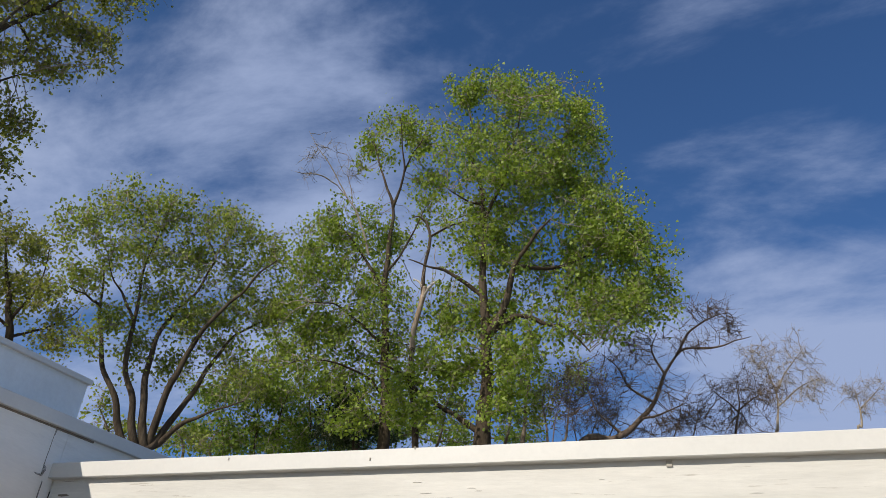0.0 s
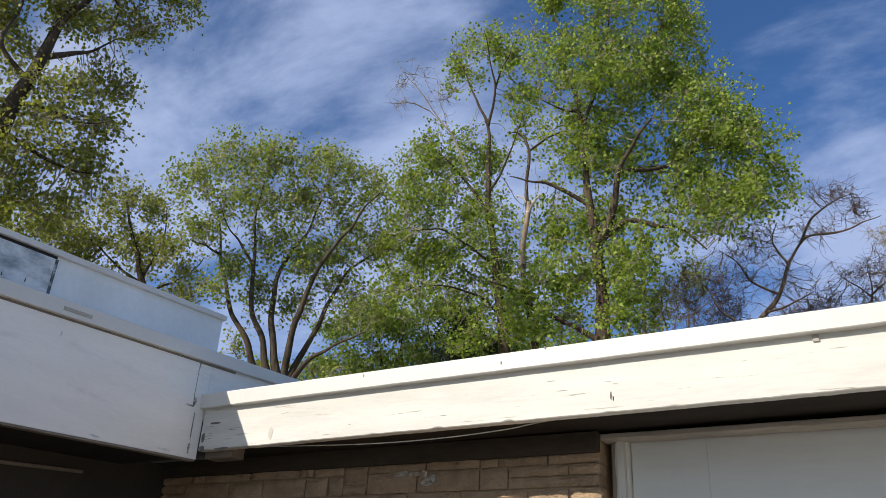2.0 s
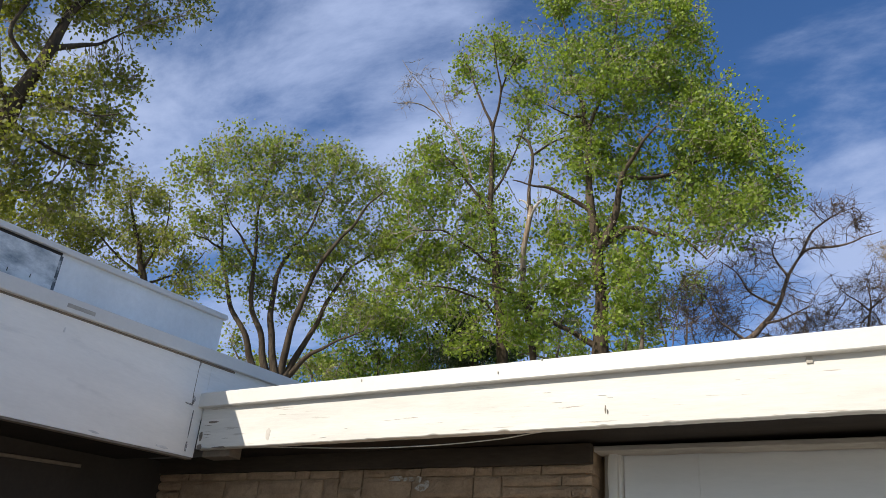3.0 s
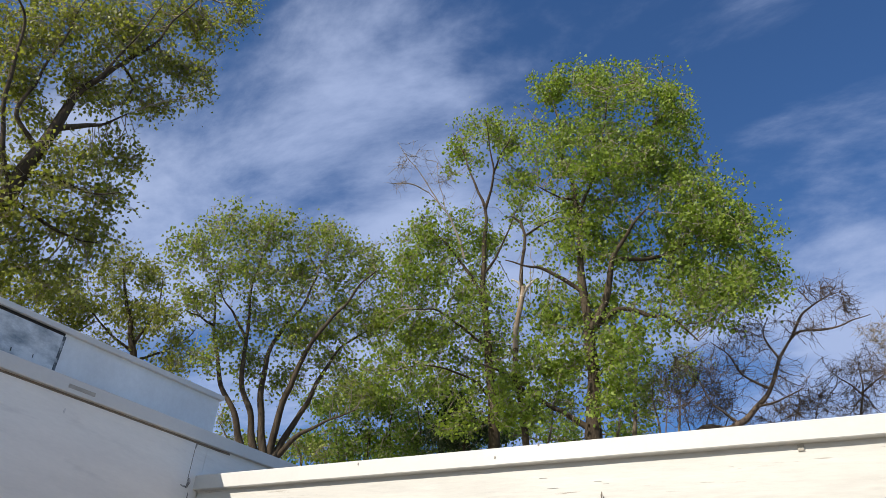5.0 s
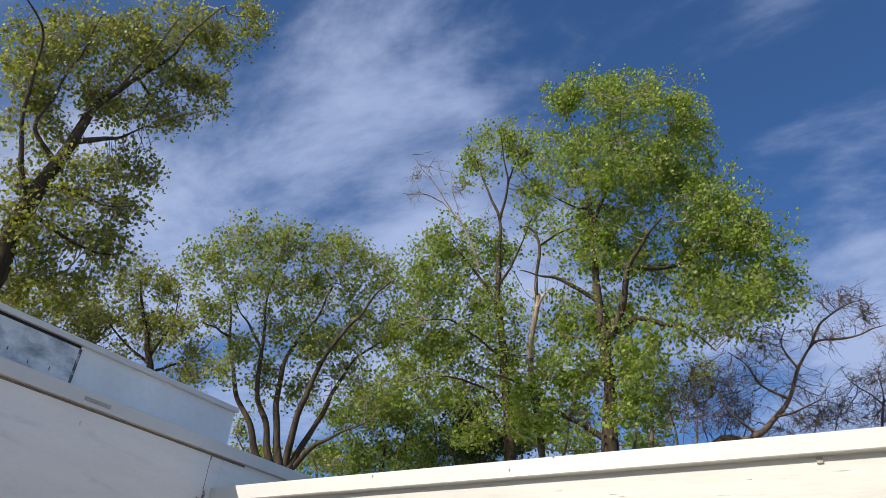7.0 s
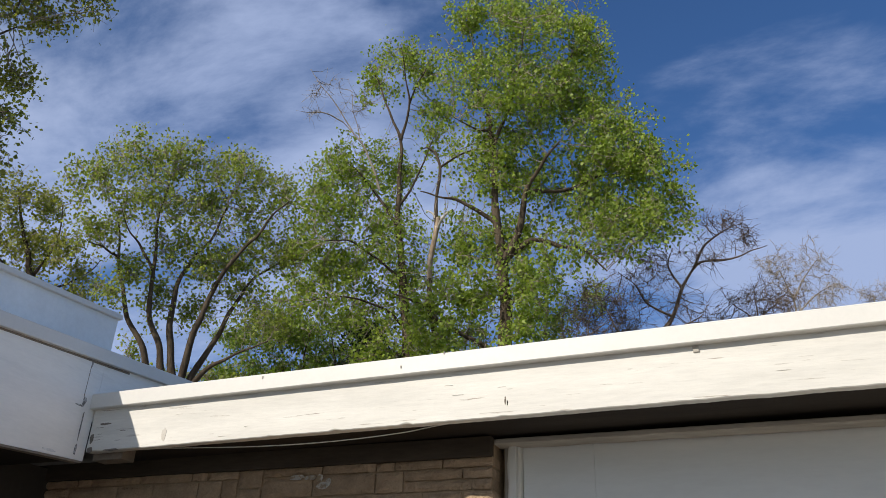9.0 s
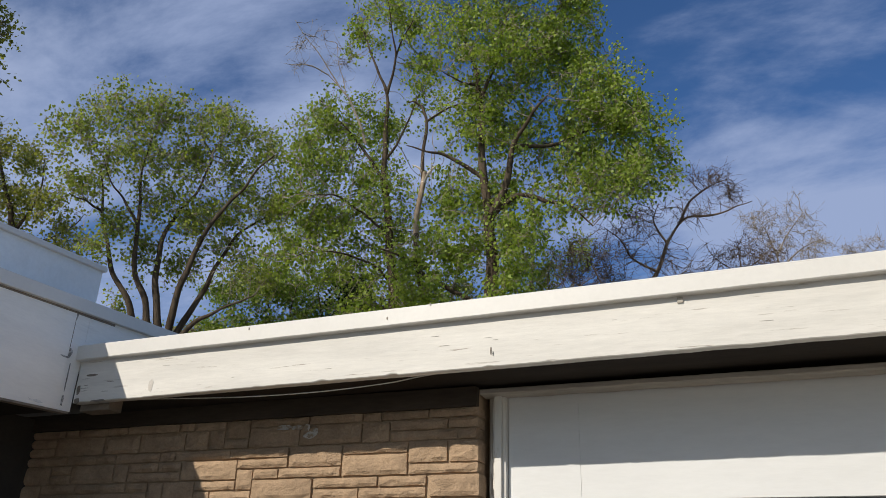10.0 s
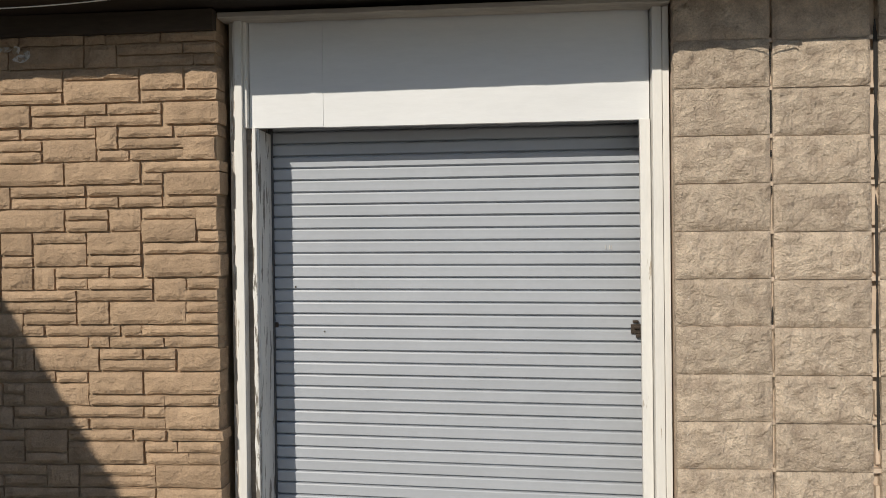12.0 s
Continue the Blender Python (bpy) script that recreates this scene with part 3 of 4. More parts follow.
for cx, cz, w, h in ((-2.10, 2.474, 0.085, 0.030), (-2.02, 2.470, 0.07, 0.026), (-1.965, 2.466, 0.035, 0.040), (-1.945, 2.425, 0.065, 0.034), (-1.915, 2.442, 0.03, 0.04)):
    blotch("smear", cx, cz, w, h, -0.0125, smear, wall_brick, cz * 30 + cx, label="chalky white paint smear")
for cx, cz in ((-1.125, 2.905), (-1.34, 2.86), (-2.1, 2.88)):
    part("nail", box(cx - 0.003, cx + 0.003, -0.428, -0.42, cz - 0.006, cz + 0.006, 0.001), dull_white, roof)

for cz, h, w in ((2.11, 0.20, 0.008), (2.33, 0.12, 0.006), (1.24, 0.075, 0.007), (1.80, 0.10, 0.004), (1.93, 0.03, 0.009)):
    blotch("crack", 1.3685, cz, w, h, 0.012, dark_gap, wall_block, cz * 7, 26)
for cz, h, w in ((2.02, 0.24, 0.020), (1.84, 0.14, 0.016), (1.55, 0.40, 0.014), (1.2, 0.30, 0.012), (2.32, 0.34, 0.018), (0.85, 0.4, 0.012)):
    blotch("crack", 1.794, cz, w, h, 0.006, dark_gap, wall_block, cz * 5, 26)
part("screw", box(-0.643, -0.637, SY - 0.006, SY, 1.142, 1.148, 0.001), latch_mat, shutter, "small dark screw head")
for cx, cz in ((0.712, 1.538), (0.730, 1.537), (0.737, 1.537)):
    part("scuff", box(cx - 0.0015, cx + 0.0015, SY - 0.0045, SY, cz - 0.010, cz + 0.010, 0.0005), faint_wood, shutter, "faint grey scuff mark")
part("rivet", box(-0.783, -0.777, SY - 0.006, SY, 1.358, 1.366, 0.001), latch_mat, shutter, "small dark rivet")
part("lock_hole", box(-0.884, -0.868, SY - 0.006, SY + 0.001, 1.165, 1.19, 0.003), latch_mat, shutter, "dark lock hole")
for cy, cz in ((-1.50, 3.185), (-1.62, 3.17), (-1.74, 3.19)):
    part("rust_streak", box(-3.3895, -3.3875, cy - 0.002, cy + 0.002, cz - 0.009, cz + 0.009, 0.0005), dark_gap, wing)

# ---- trees ----
EYE = Vector((0.248, -3.74, 0))


def leaf_cloud(name, spots, size, mat, parent, label, seed, per=7, spread=0.1):
    """Many small folded heart-shaped leaves that hang in tufts round the given twig ends."""
    g = np.random.default_rng(seed)
    spots = np.array(spots, dtype=float)
    c = np.repeat(spots, g.poisson(per, len(spots)), axis=0)
    n = len(c)
    c = c + g.normal(0, spread, (n, 3))
    s = size * g.uniform(0.55, 1.2, (n, 1))
    a = g.normal(0, 1, (n, 3))
    a[:, 2] -= 0.8
    a /= np.linalg.norm(a, axis=1, keepdims=True)
    q = g.normal(0, 1, (n, 3))
    q -= (q * a).sum(1, keepdims=True) * a
    q /= np.linalg.norm(q, axis=1, keepdims=True)
    nn = np.cross(a, q)
    fold = s * g.uniform(0.04, 0.2, (n, 1))
    p1 = c + a * s * 0.34 + q * s * 0.46 + nn * fold
    p2 = c + a * s
    p3 = c + a * s * 0.34 - q * s * 0.46 + nn * fold
    v = np.stack([c, p1, p2, p3], 1).reshape(-1, 3)
    idx = np.arange(n)[:, None] * 4
    tri = np.concatenate([idx + [0, 1, 2], idx + [0, 2, 3]], 1).reshape(-1)
    me = bpy.data.meshes.new(name)
    me.vertices.add(len(v))
    me.vertices.foreach_set("co", v.ravel())
    me.loops.add(len(tri))
    me.loops.foreach_set("vertex_index", tri.astype(np.int32))
    me.polygons.add(len(tri) // 3)
    me.polygons.foreach_set("loop_start", np.arange(0, len(tri), 3, dtype=np.int32))
    me.polygons.foreach_set("loop_total", np.full(len(tri) // 3, 3, dtype=np.int32))
    me.update(calc_edges=True)
    me.validate()
    me.materials.append(mat)
    ob = new(name, me)
    ob.parent = parent
    return tagged(ob, label, kind="stuff")


def colonise(roots, goals, step, kill, g, crook):
    """Branches that grow from the root points towards the goals; gives the nodes, their parents and the twig ends."""
    nodes, parent = [np.array(p) for p in roots], [-1] * len(roots)
    P = np.array(nodes)
    d = np.linalg.norm(goals[:, None] - P[None], axis=2)
    near, dist = d.argmin(1), d.min(1)
    alive, tried = np.ones(len(goals), bool), {}
    for turn in range(70):
        if not alive.any():
            break
        pull = collections.defaultdict(lambda: np.zeros(3))
        for k in np.nonzero(alive)[0]:
            v = goals[k] - nodes[near[k]]
            pull[int(near[k])] += v / (np.linalg.norm(v) + 1e-6)
        fresh = []
        for i in sorted(pull):
            v = pull[i]
            size = np.linalg.norm(v)
            if size < 1e-4 or tried.get(i, 0) > 3:
                continue
            tried[i] = tried.get(i, 0) + 1
            way = v / size + g.normal(0, crook, 3)
            if parent[i] >= 0:
                old = nodes[i] - nodes[parent[i]]
                way = way + 0.55 * old / (np.linalg.norm(old) + 1e-6)
            fresh.append(len(nodes))
            nodes.append(nodes[i] + way / np.linalg.norm(way) * step)
            parent.append(i)
        if not fresh:
            break
        Q = np.array([nodes[i] for i in fresh])
        d = np.linalg.norm(goals[:, None] - Q[None], axis=2)
        m, j = d.min(1), d.argmin(1)
        closer = m < dist
        near[closer], dist[closer] = np.array(fresh)[j[closer]], m[closer]
        alive &= dist > kill
    return nodes, parent


def grow_tree(name, az, dist, limbs, crown, leaf, leaf_size, bark_mat, label, seed=1, tufts=50, per=8, depth=1.2, feet=1, foot=True, stub=(), twig_mat=None):
    """A tree from its main limbs (radii, then u across and z up) and the masses of its crown (u, z and half sizes), into which
    boughs and twigs grow by themselves; the leaves hang in tufts from the twig ends."""
    r, g = random.Random(seed), np.random.default_rng(seed)
    a = radians(az)
    n, across = Vector((math.sin(a), math.cos(a), 0)), Vector((math.cos(a), -math.sin(a), 0))
    top = new(name)
    off = across * limbs[0][2][0][0]
    top.location = EYE + n * dist + off
    tagged(top, label, "tree")

    def at(u, z, w):
        k = 1 + w / dist                  # what stands farther back stands wider and higher
        return across * u * k + n * w + Vector((0, 0, 1.75 + (z - 1.75) * k)) - off

    spine, roots, thick = [], [], []
    for i, (r0, r1, line) in enumerate(limbs):
        m = len(line)
        w1 = 0.0 if i == 0 or stub else r.uniform(-1, 0.25) * depth * 0.9
        pts = [at(u, z, w1 * (j / (m - 1)) ** 1.2) for j, (u, z) in enumerate(line)]
        if i < feet:
            if foot:
                knee = pts[0] + (pts[0] - pts[1]).normalized() * 1.1
                pts[:0] = [Vector((knee.x, knee.y, -0.1)), knee]
        else:
            pts[0] = min(spine, key=lambda q: (q - pts[0]).length).copy()
        path = smooth_path(pts, 7)
        k = len(path)
        wob = 0.03 if stub else 0.07
        path = [p + Vector((noise.noise(p * 1.3 + Vector((seed, 0, 0))), noise.noise(p * 1.3 + Vector((9, seed, 0))), noise.noise(p * 2.1))) * wob * min(1, t / 4) for t, p in enumerate(path)]
        lean = 14 if i < feet and foot else 0
        radii = [r0 * (1.25 - 0.25 * t / lean) if t < lean else r0 + (r1 - r0) * ((t - lean) / max(1, k - 1 - lean)) ** 0.85 for t in range(k)]
        radii = [q * (1 + 0.10 * noise.noise(p * 3.0)) for q, p in zip(radii, path)]
        if i >= feet and not stub:
            radii[0] *= 1.25
        spine += path[1:]
        v, f = [], []
        tube_into(v, f, path, radii, 12 if r0 > 0.07 else 7)
        mat = (wood_tan if i == stub[0] else wood_dead) if i in stub else bark_mat
        from_lists("trunk" if i < feet and foot else "limb", v, f, mat, top)
        for t, p in enumerate(path):
            if t > lean + 3:
                roots.append(tuple(p))
                thick.append(radii[t])
    if not crown:
        return top
    goals = []
    for u, z, ru, rz in crown:
        wc, rw = r.uniform(-0.35, 0.35) * depth, max(0.25, min(ru, depth) * 0.9)
        want, tries = int(tufts * math.pi * ru * rz) + 2, 0
        while want > 0 and tries < 20000:
            tries += 1
            q = g.normal(0, 1, 3)
            q /= np.linalg.norm(q)
            q *= g.random() ** 0.4 * (1.02 + 0.75 * noise.noise(Vector(q) * 1.9 + Vector((seed, u, z))) + 0.6 * noise.noise(Vector(q) * 4.5 + Vector((u, seed, z))))
            p = at(u + q[0] * ru, z + q[2] * rz, wc + q[1] * rw)
            # leaves gather in masses and leave gaps between
            if 0.7 * noise.noise((p + top.location) * 1.5) + 0.8 * noise.noise((p + top.location) * 3.1) > -0.05 + 0.12 * g.random():
                goals.append(tuple(p))
                want -= 1
    goals = np.array(goals)
    nodes, parent = colonise(roots, goals, 0.16 if leaf else 0.12, 0.20 if leaf else 0.14, g, 0.22 if leaf else 0.34)
    kids = collections.defaultdict(list)
    for i, p in enumerate(parent):
        if p >= 0:
            kids[p].append(i)
    load = [1.0] * len(nodes)
    for i in range(len(nodes) - 1, len(roots) - 1, -1):
        if not kids[i]:
            load[i] = 1.0
        if parent[i] >= 0:
            load[parent[i]] += load[i] * (1.0 if parent[i] >= len(roots) else 0.0)
    size = [min(0.0040 * q ** 0.43, 0.045) for q in load]
    bv, bf, tv, tf, ends, boughs = [], [], [], [], [], 0
    heads = [(p, c) for p in range(len(roots)) for c in kids[p]]
    while heads:
        p, c = heads.pop()
        line, rad = [Vector(nodes[p]), Vector(nodes[c])], [min(size[c] * 1.15, thick[p] * 0.8 if p < len(roots) else 1), size[c]]
        i = c
        while kids[i]:
            rest = sorted(kids[i], key=lambda q: -load[q])
            heads += [(i, q) for q in rest[1:]]
            i = rest[0]
            line.append(Vector(nodes[i]))
            rad.append(size[i])
        ends.append(line[-1])
        rad[-1] *= 0.5
        if rad[0] > 0.017 and boughs < 60:
            boughs += 1
            v, f = [], []
            tube_into(v, f, line, rad, 6)
            from_lists("bough", v, f, bark_mid if leaf else bark_mat, top)
        else:
            tube_into(tv, tf, line, rad, 3)
    # short shoots towards each tuft
    spots = []
    for q in goals:
        spots.append(tuple(q))
    tips = np.array([tuple(e) for e in nodes[len(roots):]]) if len(nodes) > len(roots) else np.zeros((0, 3))
    for q in goals:
        d = np.linalg.norm(tips - q, axis=1)
        k = int(d.argmin())
        if d[k] < 0.5:
            s, e = Vector(tips[k]), Vector(q)
            for way in range(2 if leaf else 4):
                t = e + Vector(g.normal(0, 0.09 if leaf else 0.16, 3))
                tube_into(tv, tf, [s, s.lerp(t, 0.5) + Vector(g.normal(0, 0.03, 3)), t], [0.0045, 0.0036, 0.002], 3)
    if tv:
        tagged(from_lists("brushwood", tv, tf, twig_mat or (bark_pale if leaf else bark_mat), top), kind="stuff")
    if leaf:
        leaf_cloud("crown", spots, leaf_size, leaf, top, "loose crown of small spring leaves", seed, per)
    return top


grow_tree("cottonwood_tree", -20, 15,
          [(0.168, 0.025, [(0.38, 6.79), (0.42, 7.46), (0.38, 8.41), (0.31, 9.42), (0.17, 10.36), (0.15, 11.8), (-0.01, 12.9), (-0.34, 14.04)]),
           (0.104, 0.015, [(0.33, 9.03), (0.69, 9.82), (0.83, 10.78), (1.27, 11.5), (1.65, 12.02)]),
           (0.068, 0.015, [(0.31, 6.94), (-0.28, 7.31), (-0.8, 7.63), (-1.27, 8.06), (-1.86, 8.25)]),
           (0.056, 0.01, [(0.05, 9.94), (-0.48, 10.45), (-0.97, 10.59), (-1.48, 10.74)]),
           (0.072, 0.013, [(0.33, 9.03), (0.97, 9.56), (1.58, 9.41), (2.07, 9.32), (2.47, 8.83)]),
           (0.048, 0.007, [(0.13, 11.8), (0.47, 13.05), (0.72, 14.39), (0.91, 15.64)]),
           (0.04, 0.007, [(0.52, 13.21), (1.36, 13.94), (2.04, 14.61), (2.8, 15.32)]),
           (0.056, 0.01, [(0.8, 10.64), (1.71, 10.78), (2.66, 11.2), (3.58, 11.2)]),
           (0.04, 0.007, [(0.11, 12.26), (-0.29, 12.41), (-0.78, 12.75)]),
           (0.048, 0.01, [(0.4, 7.93), (0.93, 8.54), (1.23, 9.05)])],
          [(1.02, 15.73, 1.29, 0.85), (-0.56, 15.81, 0.53, 0.65), (2.27, 15.22, 0.59, 0.65), (2.47, 14.33, 0.51, 0.45), (0.45, 13.8, 1.62, 1.28), (1.96, 13.26, 1.06, 1.22), (2.75, 12.31, 0.95, 1.07), (3.54, 11.42, 0.74, 0.72), (3.66, 10.38, 0.77, 0.68), (2.3, 10.99, 1.27, 1.14), (0.3, 11.5, 1.16, 1.2), (0.28, 9.55, 1.03, 0.8), (-0.18, 8.33, 0.78, 0.74), (1.17, 8.92, 0.66, 0.63), (2.71, 9.78, 1.27, 0.66), (-0.55, 7.37, 0.6, 0.46), (0.8, 7.82, 0.48, 0.71), (-0.59, 9.21, 0.35, 0.52), (-1.01, 7.89, 0.61, 0.6)],
          leaf_bright, 0.082, bark_dark, "tall cottonwood tree in bright green spring leaf", seed=21, tufts=105, per=11, depth=1.5)
grow_tree("cottonwood_tree", -26, 16.5,
          [(0.136, 0.025, [(0.09, 6.99), (0.01, 8.05), (-0.18, 9.38), (-0.39, 11.13), (-0.39, 12.57), (-0.48, 13.21)]),
           (0.04, 0.006, [(-0.47, 13.07), (-0.78, 13.93), (-1.11, 14.83), (-1.4, 15.39)]),
           (0.04, 0.006, [(-0.45, 12.99), (-0.27, 14.14), (-0.41, 15.06), (-0.59, 16.12)]),
           (0.028, 0.006, [(-0.36, 14.13), (-0.03, 14.93), (0.16, 15.57)]),
           (0.048, 0.01, [(-0.32, 10.52), (-0.89, 11.4), (-1.5, 12.17), (-2.04, 12.72)]),
           (0.04, 0.007, [(-0.17, 9.1), (-0.77, 9.76), (-1.45, 10.15), (-1.98, 10.11)]),
           (0.04, 0.007, [(0.01, 8.05), (-0.56, 8.54), (-1.45, 8.74), (-2.19, 8.55)]),
           (0.04, 0.007, [(-0.36, 11.13), (0.09, 12.11), (0.4, 13.13)])],
          [(-0.62, 15.66, 0.68, 0.59), (-1.14, 14.55, 0.44, 0.65), (0.1, 15.24, 0.47, 0.67), (-1.57, 12.24, 0.9, 0.75), (-2.04, 11.33, 0.81, 0.95), (-2.04, 10.11, 0.72, 0.88), (-0.66, 12.06, 0.75, 0.9), (-0.82, 10.49, 1.31, 0.9), (-1.57, 9.28, 1.02, 0.7), (-0.22, 9.24, 1.07, 0.83), (-2.25, 8.55, 0.88, 0.67), (-1.04, 8.37, 0.87, 0.53), (0.45, 13.65, 0.5, 0.97), (0.21, 7.94, 0.73, 0.58), (-0.61, 7.5, 0.72, 0.38)],
          leaf_bright, 0.08, bark_dark, "cottonwood tree with bright leaves and thin pale upper twigs", seed=22, tufts=88, per=10, depth=1.4)
grow_tree("bare_tree", -30, 16.3,
          [(0.034, 0.01, [(0.32, 11.44), (-0.02, 12.36), (-0.34, 12.83), (-0.7, 13.27)]),
           (0.019, 0.006, [(-0.7, 13.27), (-1.1, 13.43), (-1.43, 13.46), (-1.75, 13.45)]),
           (0.019, 0.006, [(-0.45, 12.98), (-0.84, 13.64), (-1.22, 14.13), (-1.66, 14.71)]),
           (0.012, 0.006, [(-0.26, 12.75), (-0.48, 13.59), (-0.6, 14.2)])],
          [(-1.24, 14.04, 0.5, 0.63), (-1.39, 13.49, 0.35, 0.26), (-0.48, 13.68, 0.4, 0.71)],
          None, 0.1, wood_grey, "dead bare upper boughs beside the cottonwood", seed=31, tufts=22, depth=0.3, foot=False)
grow_tree("dead_tree", -25, 15.2,
          [(0.07, 0.058, [(0.45, 6.62), (0.36, 7.36), (0.2, 8.07), (0.17, 8.69)]),
           (0.06, 0.056, [(0.17, 8.69), (0.18, 9.21), (0.26, 9.82), (0.29, 10.16)]),
           (0.062, 0.012, [(0.27, 9.91), (0.39, 10.2), (0.56, 10.39)]),
           (0.045, 0.008, [(0.29, 10.02), (0.19, 10.24), (0.02, 10.33)]),
           (0.045, 0.03, [(0.28, 9.89), (0.23, 10.73), (0.28, 11.46), (0.17, 11.87)]),
           (0.03, 0.012, [(0.28, 11.46), (0.69, 11.82), (1.13, 12.03)]),
           (0.028, 0.01, [(0.17, 11.84), (-0.02, 11.98), (-0.17, 11.93)])],
          [],
          None, 0.1, bark_dark, "broken dead tree with a bleached torn stub", seed=23, depth=0.15, stub=(1, 2, 3))
grow_tree("cottonwood_tree", -45, 17,
          [(0.08, 0.015, [(0.46, 6.43), (0.1, 7.18), (-0.28, 7.81), (-0.56, 8.54), (-0.79, 9.32), (-0.95, 10.01)]),
           (0.083, 0.015, [(0.7, 6.44), (0.4, 7.3), (0.1, 8.02), (0, 9.08), (-0.11, 10.06), (-0.07, 11.3)]),
           (0.09, 0.015, [(0.87, 6.5), (0.6, 7.47), (0.54, 8.37), (0.73, 9.24), (1.1, 10.05), (1.3, 10.86)]),
           (0.083, 0.013, [(1.01, 6.53), (1.08, 7.75), (1.33, 8.81), (1.76, 9.76), (2.24, 10.63), (2.7, 11.37)]),
           (0.077, 0.013, [(1.13, 6.51), (1.5, 7.51), (1.78, 8.43), (2.13, 9.12), (3.01, 10.05)]),
           (0.068, 0.01, [(1.2, 6.49), (1.58, 7.02), (2.02, 7.38), (2.66, 7.73)]),
           (0.04, 0.006, [(0, 8.94), (-0.36, 9.42), (-0.69, 9.78), (-0.94, 10.3)]),
           (0.036, 0.006, [(-0.72, 9.06), (-1.1, 9.22), (-1.43, 9.31)])],
          [(-0.79, 11.62, 0.79, 0.67), (-1.67, 10.76, 0.51, 0.61), (0.18, 11.76, 0.79, 0.66), (1.35, 11.83, 0.84, 0.63), (2.32, 11.52, 0.72, 0.66), (-0.44, 10.5, 1.06, 0.65), (1.11, 10.81, 1.12, 0.67), (2.31, 10.11, 0.87, 0.73), (-1.28, 9.71, 0.54, 0.48), (3, 10.12, 0.48, 0.81), (2.13, 8.7, 0.57, 0.47), (0.54, 9.56, 0.75, 0.56), (-0.6, 8.67, 0.59, 0.52), (1.4, 9.11, 0.57, 0.48), (1.05, 8.21, 0.49, 0.45), (2.59, 8.25, 0.64, 0.46), (0.22, 8.31, 0.48, 0.52), (1.72, 9.61, 0.65, 0.49)],
          leaf_olive, 0.076, bark_dark, "many-stemmed tree in thin olive spring leaf", seed=24, tufts=105, per=9, depth=1.6, feet=6)
grow_tree("tree", -58, 21,
          [(0.112, 0.015, [(2.3, 8.8), (1.87, 10.11), (1.49, 10.99), (1.06, 12.07)]),
           (0.048, 0.007, [(1.95, 9.81), (2.3, 10.92), (2.18, 11.94)]),
           (0.048, 0.007, [(2.05, 9.51), (1.03, 10.17), (0.28, 10.75)]),
           (0.04, 0.007, [(2.11, 9.37), (3.12, 10.16), (3.43, 10.77)])],
          [(1.04, 11.88, 0.55, 0.73), (1.94, 11.94, 0.64, 0.66), (0.72, 10.73, 0.72, 0.69), (2.49, 10.81, 0.86, 0.63), (1.65, 10.54, 0.82, 0.77), (-0.27, 10.31, 1, 0.81), (3.27, 9.88, 0.79, 0.54), (-1.24, 10.38, 0.83, 0.73), (0.74, 9.75, 0.9, 0.59)],
          leaf_dusk, 0.084, bark_dark, "distant tree in thin yellowish leaf", seed=25, tufts=80, per=10, depth=1.2)
grow_tree("sapling", -20, 20,
          [(0.04, 0.007, [(1.1, 8.5), (1.19, 9.24), (1.08, 10.16), (1.18, 10.97)]),
           (0.064, 0.01, [(1.52, 8.59), (1.6, 9.56), (1.55, 10.5), (1.4, 11.14)]),
           (0.032, 0.006, [(2.14, 8.69), (2.05, 9.57), (2.24, 10.51)]),
           (0.032, 0.006, [(-0.58, 8.43), (-0.52, 9.33), (-0.38, 9.96)]),
           (0.032, 0.006, [(2.62, 8.78), (2.77, 9.9), (3.04, 10.7)])],
          [(1.24, 10.65, 0.73, 0.73), (2.01, 10.03, 0.71, 0.79), (-0.23, 9.5, 0.65, 0.7), (1.62, 9.26, 0.7, 0.46), (2.89, 10.53, 0.5, 0.64)],
          leaf_olive, 0.078, bark_mid, "young slender saplings with sparse leaves", seed=35, tufts=85, per=8, depth=1.2, feet=5)
